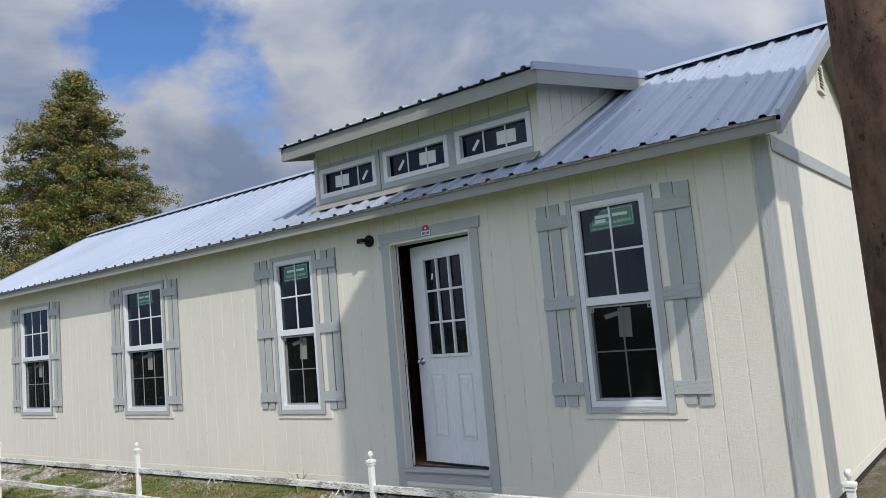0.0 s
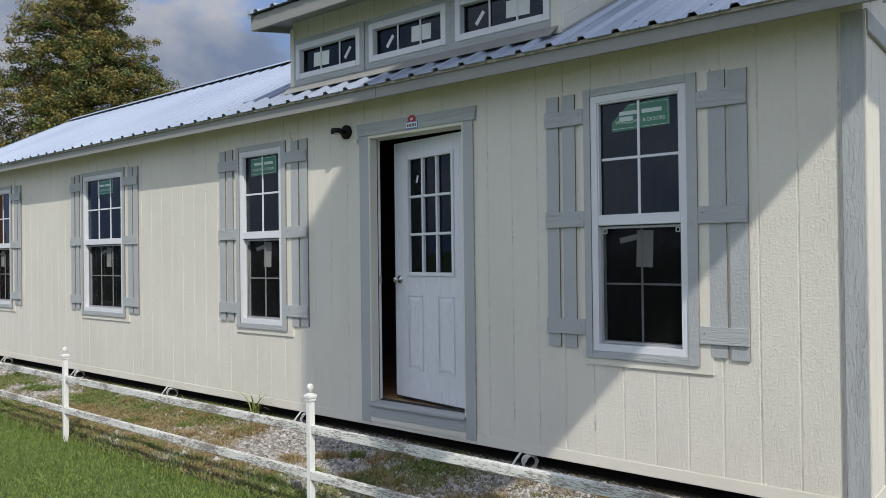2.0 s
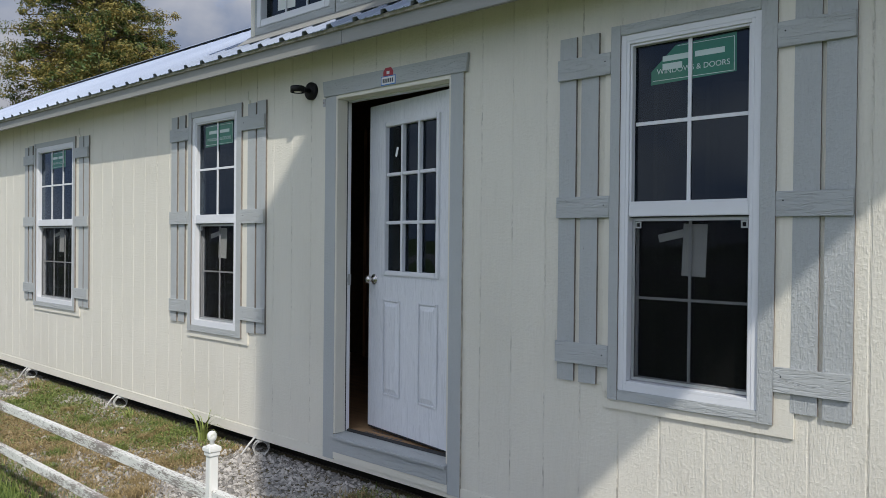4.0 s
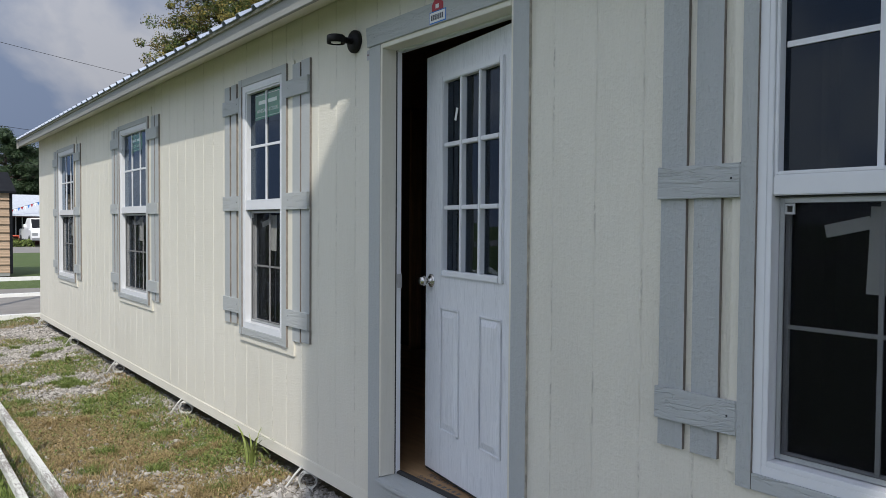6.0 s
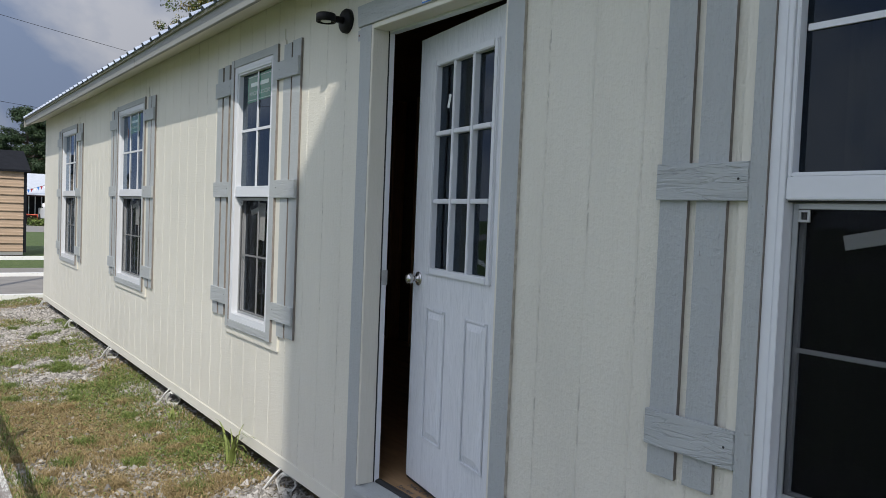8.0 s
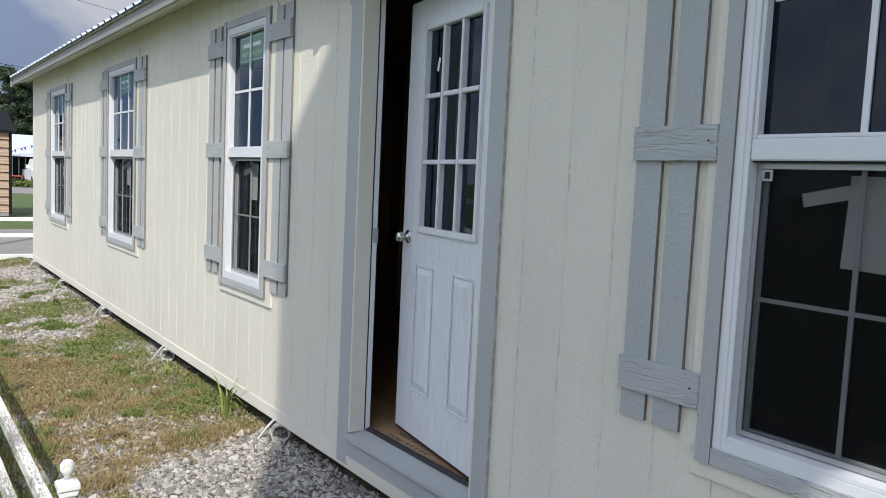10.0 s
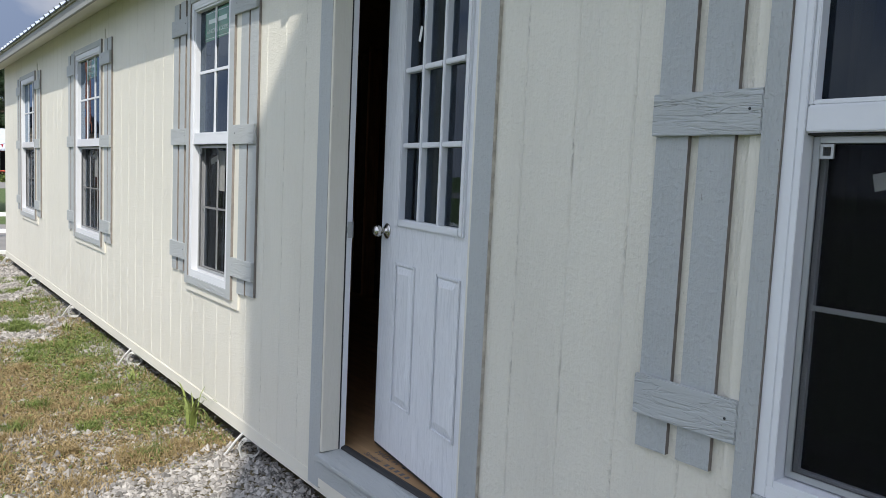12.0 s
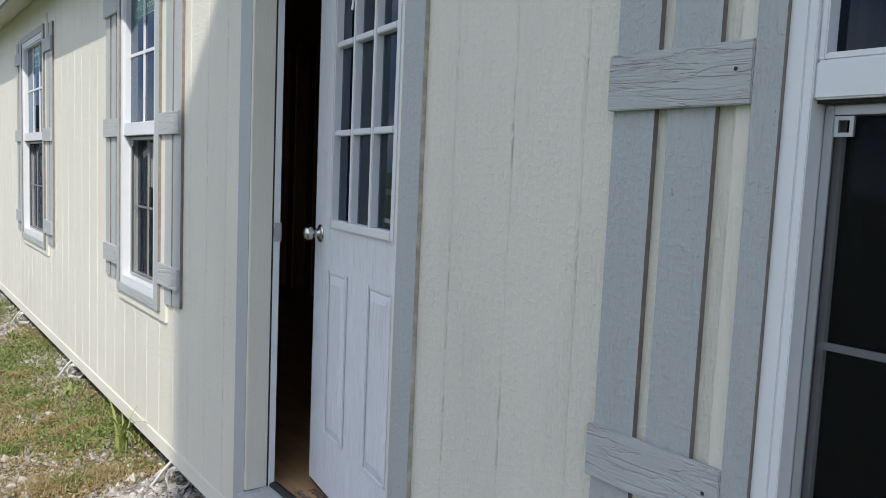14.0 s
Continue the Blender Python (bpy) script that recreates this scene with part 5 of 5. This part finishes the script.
tall = thing("tall_sign", pose(SX, SY, GROUND), "tall roadside sign box on a steel pole", "sign")
bm = bmesh.new()
lathe(bm, [(0.22, -0.1), (0.22, 0.5), (0.16, 0.52), (0.16, 4.9)], (0, 0, 0), "z", 24)
part("pole", bm, RUST, tall, smooth=True)
part("sign_box", one_box(-0.06, 0.06, 1.34 - SY, 4.86 - SY, 4.955, 9.16), SIGN_WHITE, tall, bevel=0.01)

# ---- beyond the house: shed, roadside sign, shop, trees, wires ----
shed = thing("shed", pose(-26.9, 6.8, GROUND), "tan lap-sided shed with a black shingle roof", "shed")
SL, SD, SH = 5.2, 3.0, 2.46
part("body", one_box(-SD, -0.02, -SL, -0.02, 0.12, SH), SHED_TAN, shed)
for k in range(10):
    z = 0.13 + 0.233 * k
    bm = bmesh.new()
    prism(bm, [(-0.0195, z), (0.045, z + 0.004), (0.045, z + 0.03), (0.028, z + 0.045), (0.028, z + 0.11), (0.012, z + 0.125), (0.0, z + 0.226), (-0.0195, z + 0.228)], "y", -SL, -0.06)
    part("lap_board", bm, SHED_TAN, shed)
part("base_board", one_box(-0.05, 0.03, -SL, -0.06, 0.03, 0.125), FASCIA, shed)
part("corner_post", one_box(-0.08, 0.02, -0.058, 0.02, 0.1, SH), SHINGLE, shed)
bm = bmesh.new()
prism(bm, [(0.16, SH - 0.03), (0.16, SH + 0.03), (-SD / 2, SH + 0.66), (-SD - 0.16, SH + 0.03), (-SD - 0.16, SH - 0.03)], "y", -SL - 0.1, 0.1)
part("shingle_roof", bm, SHINGLE, shed)
for k in range(4):
    part("floor_skid", one_box(-SD + 0.1 + 0.85 * k, -SD + 0.22 + 0.85 * k, -SL, -0.02, 0, 0.12), TREATED, shed)

sign = thing("roadside_sign", pose(-50, 4.2, GROUND), "white double roadside sign on dark steel posts", "sign")
for y in (-1.7, 1.75):
    part("post", one_box(-0.12, 0.12, y - 0.12, y + 0.12, -0.1, 6.3), BLACK, sign)
part("upper_box", one_box(-0.2, 0.2, -2.3, 2.25, 6.05, 8.3), BLACK, sign, bevel=0.02)
face = part("upper_face", one_box(0.21, 0.23, -2.2, 2.15, 6.15, 8.2), SIGN_WHITE, sign)
lower = part("lower_face", one_box(0.05, 0.2, -2.0, 1.45, 3.4, 5.75), SIGN_WHITE, sign)
for a in range(6):
    bm = bmesh.new()
    box(bm, 0.231, 0.24, -0.5, 0.5, -0.055, 0.055)
    for s in (-0.36, 0.36):
        box(bm, 0.241, 0.245, s - 0.035, s + 0.035, -0.16, 0.16)
    bmesh.ops.rotate(bm, verts=bm.verts, cent=(0, 0, 0), matrix=Matrix.Rotation(radians(30 * a), 3, "X"))
    bmesh.ops.translate(bm, verts=bm.verts, vec=(0.002 * a, 0.35, 7.45))
    if a % 2 == 0:
        part("star_arm", bm, SIGN_BLUE, face)
    else:
        bm.free()
for k in range(11):
    part("letter_bar", one_box(0.231, 0.24, -2.0 + 0.34 * k, -1.78 + 0.34 * k, 6.45, 6.45 + (0.34 if k % 3 == 0 else 0.24)), SIGN_GREY, face)
part("letter_bar", one_box(0.21, 0.215, -0.5, 0.55, 4.95, 5.4), SIGN_BLUE, lower)
part("letter_bar", one_box(0.21, 0.215, -1.6, 1.2, 4.45, 4.6), SIGN_GREY, lower)
part("colour_field", one_box(0.21, 0.215, -2.0, 1.45, 3.4, 4.2), SIGN_SKY, lower)

shop = thing("shop", pose(-62, 8.0, GROUND), "dark red shopfront with a pale metal porch roof", "shop")
part("wall", one_box(-8, 0, 0, 14, 0, 3.0), STORE_RED, shop)
bm = bmesh.new()
prism(bm, [(-8.0, 3.4), (0.0, 3.5), (2.6, 2.05), (2.6, 1.98), (0.0, 3.3), (-8.0, 3.0)], "y", -0.4, 14.4)
part("porch_roof", bm, plain("pale_roof_metal", (0.55, 0.57, 0.6), 0.5, 0.3), shop)
for k in range(6):
    w = part("shop_window", one_box(0.01, 0.05, 0.6 + 2.2 * k, 2.2 + 2.2 * k, 0.6, 1.9), BLACK, shop)
    for j in range(1, 4):
        part("glazing_bar", one_box(0.051, 0.07, 0.6 + 2.2 * k + 0.4 * j - 0.03, 0.6 + 2.2 * k + 0.4 * j + 0.03, 0.6, 1.9), SIGN_WHITE, w)
    part("porch_post", one_box(2.4, 2.52, 0.3 + 2.2 * k, 0.42 + 2.2 * k, 0, 2.05), STORE_RED, shop)
solid("shop_lot", one_box(-59, -46, -30, 40, GROUND - 0.04, GROUND + 0.012), ASPHALT, "pale asphalt parking lot before the shop", "road", "structure")
for y in (7.4, 10.6):
    bm = bmesh.new()
    tube(bm, [(0, -0.5, 0), (0, -0.5, 0.7), (0, 0.5, 0.7), (0, 0.5, 0)], 0.05, 8)
    b = solid("bollard_rail", bm, plain("orange_red_paint", (0.55, 0.08, 0.03), 0.5), "orange-red steel bollard rail by the shop", "rail")
    b.location = (-57, y, GROUND)


pennants = thing("pennant_string", pose(-59.2, 8.0, GROUND), "string of small red, white and blue pennants", "pennants")
bm = bmesh.new()
tube(bm, [(0, 0.25 * k, 1.42 + 0.086 * k - 0.06 * math.sin(math.pi * k / 32)) for k in range(33)], 0.012, 5)
part("string", bm, SIGN_GREY, pennants)
for k in range(40):
    y = 0.1 + 0.195 * k
    z = 1.42 + 0.344 * y - 0.06 * math.sin(math.pi * y / 8)
    bm = bmesh.new()
    prism(bm, [(y - 0.075, z - 0.012), (y, z - 0.24), (y + 0.075, z - 0.012)], "x", -0.006, 0.006)
    part("pennant", bm, (REDP, SIGN_WHITE, SIGN_BLUE)[k % 3], pennants)

truck = thing("pickup_truck", pose(-56.0, 12.65, GROUND), "white pickup truck parked before the shop", "truck")
bm = bmesh.new()
prism(bm, [(-5.2, 0.42), (-0.06, 0.42), (0.0, 0.6), (-0.02, 0.98), (-0.15, 1.08), (-1.35, 1.14), (-5.2, 1.14)], "y", -0.97, 0.97)
part("body", bm, SIGN_WHITE, truck, bevel=0.05)
bm = bmesh.new()
box(bm, -3.7, -1.2, -0.88, 0.88, 1.12, 1.86, (-3.45, -1.85, -0.74, 0.74))
part("cab", bm, SIGN_WHITE, truck, bevel=0.04)
bm = bmesh.new()
prism(bm, [(-1.29, 1.2), (-1.27, 1.2), (-1.745, 1.78), (-1.765, 1.78)], "y", -0.74, 0.74)
part("windscreen", bm, BLACK, truck)
part("grille", one_box(0.0, 0.02, -0.5, 0.5, 0.62, 0.92), BLACK, truck)
part("bumper", one_box(-0.02, 0.1, -0.96, 0.96, 0.42, 0.58), GALV, truck, bevel=0.02)
for y in (-0.78, 0.78):
    part("headlight", one_box(-0.01, 0.025, y - 0.16, y + 0.16, 0.72, 0.92), SASH_GREY, truck)
    part("mirror", one_box(-1.62, -1.5, y * 1.42 - 0.1, y * 1.42 + 0.1, 1.22, 1.46), SIGN_WHITE, truck, bevel=0.02)
    for x in (-0.95, -4.3):
        bm = bmesh.new()
        lathe(bm, [(0.2, -0.12), (0.36, -0.12), (0.38, -0.08), (0.38, 0.08), (0.36, 0.12), (0.2, 0.12)], (x, y * 1.1, 0.375), "y", 20)
        part("tyre", bm, RUBBER, truck)

shrub = thing("shrub", pose(-56.6, 11.2, GROUND), "low clipped green shrub by the parking lot", "shrub")
bm = bmesh.new()
for k in range(700):
    rnd = random.Random(k)
    c = Vector((rnd.gauss(0, 0.2), rnd.uniform(-0.7, 0.7), abs(rnd.gauss(0.22, 0.14))))
    u = Vector((rnd.gauss(0, 1), rnd.gauss(0, 1), rnd.gauss(0, 1))).normalized() * 0.07
    w = u.cross(Vector((rnd.gauss(0, 1), rnd.gauss(0, 1), rnd.gauss(0, 1)))).normalized() * 0.04
    bm.faces.new([bm.verts.new(p) for p in (c - u, c + w, c + u, c - w)])
tagged(part("foliage", bm, WEED, shrub), kind="stuff")


def tree(name, x, y, height, reach, mat, seed, leaf, label, limbs=130, per=46, low=0.14, droop=-0.1, spread=0.16):
    rnd = random.Random(seed)
    r = np.random.default_rng(seed)
    t = thing(name, pose(x, y, GROUND), label, "tree")
    bm = bmesh.new()
    tube(bm, [(0.06 * math.sin(k), 0.05 * math.cos(2 * k), height * 0.97 * k / 9) for k in range(10)], [0.026 * height * (1 - k / 9.6) + 0.015 for k in range(10)], 10)
    part("trunk", bm, BARK, t, smooth=True)
    bm = bmesh.new()
    centres = []
    for i in range(limbs):
        f = low + (1 - low) * ((i + rnd.random()) / limbs) ** 1.25
        z = height * f
        a = rnd.uniform(0, 2 * math.pi)
        down = height - z
        out = reach(down, a) * rnd.uniform(0.6, 1.0) * (1.16 if i % 5 == 0 else 1.04)
        tip = Vector((math.cos(a) * out, math.sin(a) * out, z + out * (droop + rnd.uniform(-0.1, 0.3))))
        mid = Vector((math.cos(a) * out * 0.5, math.sin(a) * out * 0.5, z + out * 0.08))
        tube(bm, [(0, 0, z - 0.1), mid, tip], [0.012 * out + 0.02, 0.008 * out + 0.012, 0.006], 5)
        n = max(2, int(out / 0.42))
        for j in range(n):
            g = 0.25 + 0.75 * (j + rnd.random()) / n
            c = mid.lerp(tip, (g - 0.5) * 2) if g > 0.5 else Vector((0, 0, z - 0.1)).lerp(mid, g * 2)
            side = Vector((-math.sin(a), math.cos(a), 0)) * rnd.uniform(-0.35, 0.35) * out * 0.5 * (0.4 + g * 0.6)
            centres.append((c + side, spread * (0.5 + rnd.random())))
    centres.append((Vector((0, 0, height)), 0.15))
    tagged(part("limbwork", bm, BARK, t), kind="stuff")
    cs = np.array([c for c, _ in centres])
    sp = np.array([s for _, s in centres])
    m = len(cs) * per
    off = r.normal(0, 1, (m, 3))
    off /= np.maximum(np.linalg.norm(off, axis=1), 1e-6)[:, None]
    off *= r.uniform(0.35, 1.35, m)[:, None] ** 0.7
    c = np.repeat(cs, per, 0) + off * np.repeat(sp, per)[:, None] * np.array([1.15, 1.15, 0.85])
    facing = off + np.array([0, 0, 0.35]) + r.normal(0, 0.45, (m, 3))
    u = np.cross(facing, r.normal(0, 1, (m, 3)))
    u /= np.linalg.norm(u, axis=1)[:, None]
    w = np.cross(facing, u)
    w /= np.linalg.norm(w, axis=1)[:, None]
    l = leaf * r.uniform(0.6, 1.4, m)[:, None]
    v = np.stack([c - u * l, c + w * l * 0.45, c + u * l, c - w * l * 0.45], 1).reshape(-1, 3)
    me = bpy.data.meshes.new("crown")
    me.from_pydata(v.tolist(), [], (np.arange(m)[:, None] * 4 + np.arange(4)).tolist())
    me.materials.append(mat)
    crown = new("crown", me)
    crown.parent = t
    return t


tree("conifer_tree", -28.58, 14.53, 12.8, lambda d, a: (0.25 + 4.15 * (1 - math.exp(-d / 4.4))) * (1 + 0.14 * math.sin(2.3 * a + d)), CROWN, 4, 0.047, "tall bronze-green conifer behind the house", 400, 130, spread=0.24)
tree("far_tree", -78, 13.0, 9.6, lambda d, a: min(5.5, 0.8 + 1.4 * d ** 0.8), FAR_CROWN, 9, 0.10, "dark green tree beyond the shop", 100, 110, spread=0.36)
tree("far_tree", -84, 18.5, 10.5, lambda d, a: min(6.0, 0.8 + 1.4 * d ** 0.8), FAR_CROWN, 12, 0.11, "dark green tree beyond the shop", 100, 110, spread=0.38)


# ---- overhead wires ----
for name, a, b, sag in (("overhead_wire", (-46, -12.0, 14.2), (-44.6, 22, 8.6), 0.3), ("overhead_wire", (-49, -20, 9.15), (-49, 30, 5.21), 0.05), ("overhead_wire", (-49.7, 6.0, 6.05), (-52, 22, 3.2), 0.3)):
    bm = bmesh.new()
    tube(bm, [Vector(a).lerp(Vector(b), k / 24) - Vector((0, 0, sag * 4 * (k / 24) * (1 - k / 24))) for k in range(25)], 0.011, 5)
    solid(name, bm, BLACK, "thin dark overhead wire across the sky", "wire", "structure")
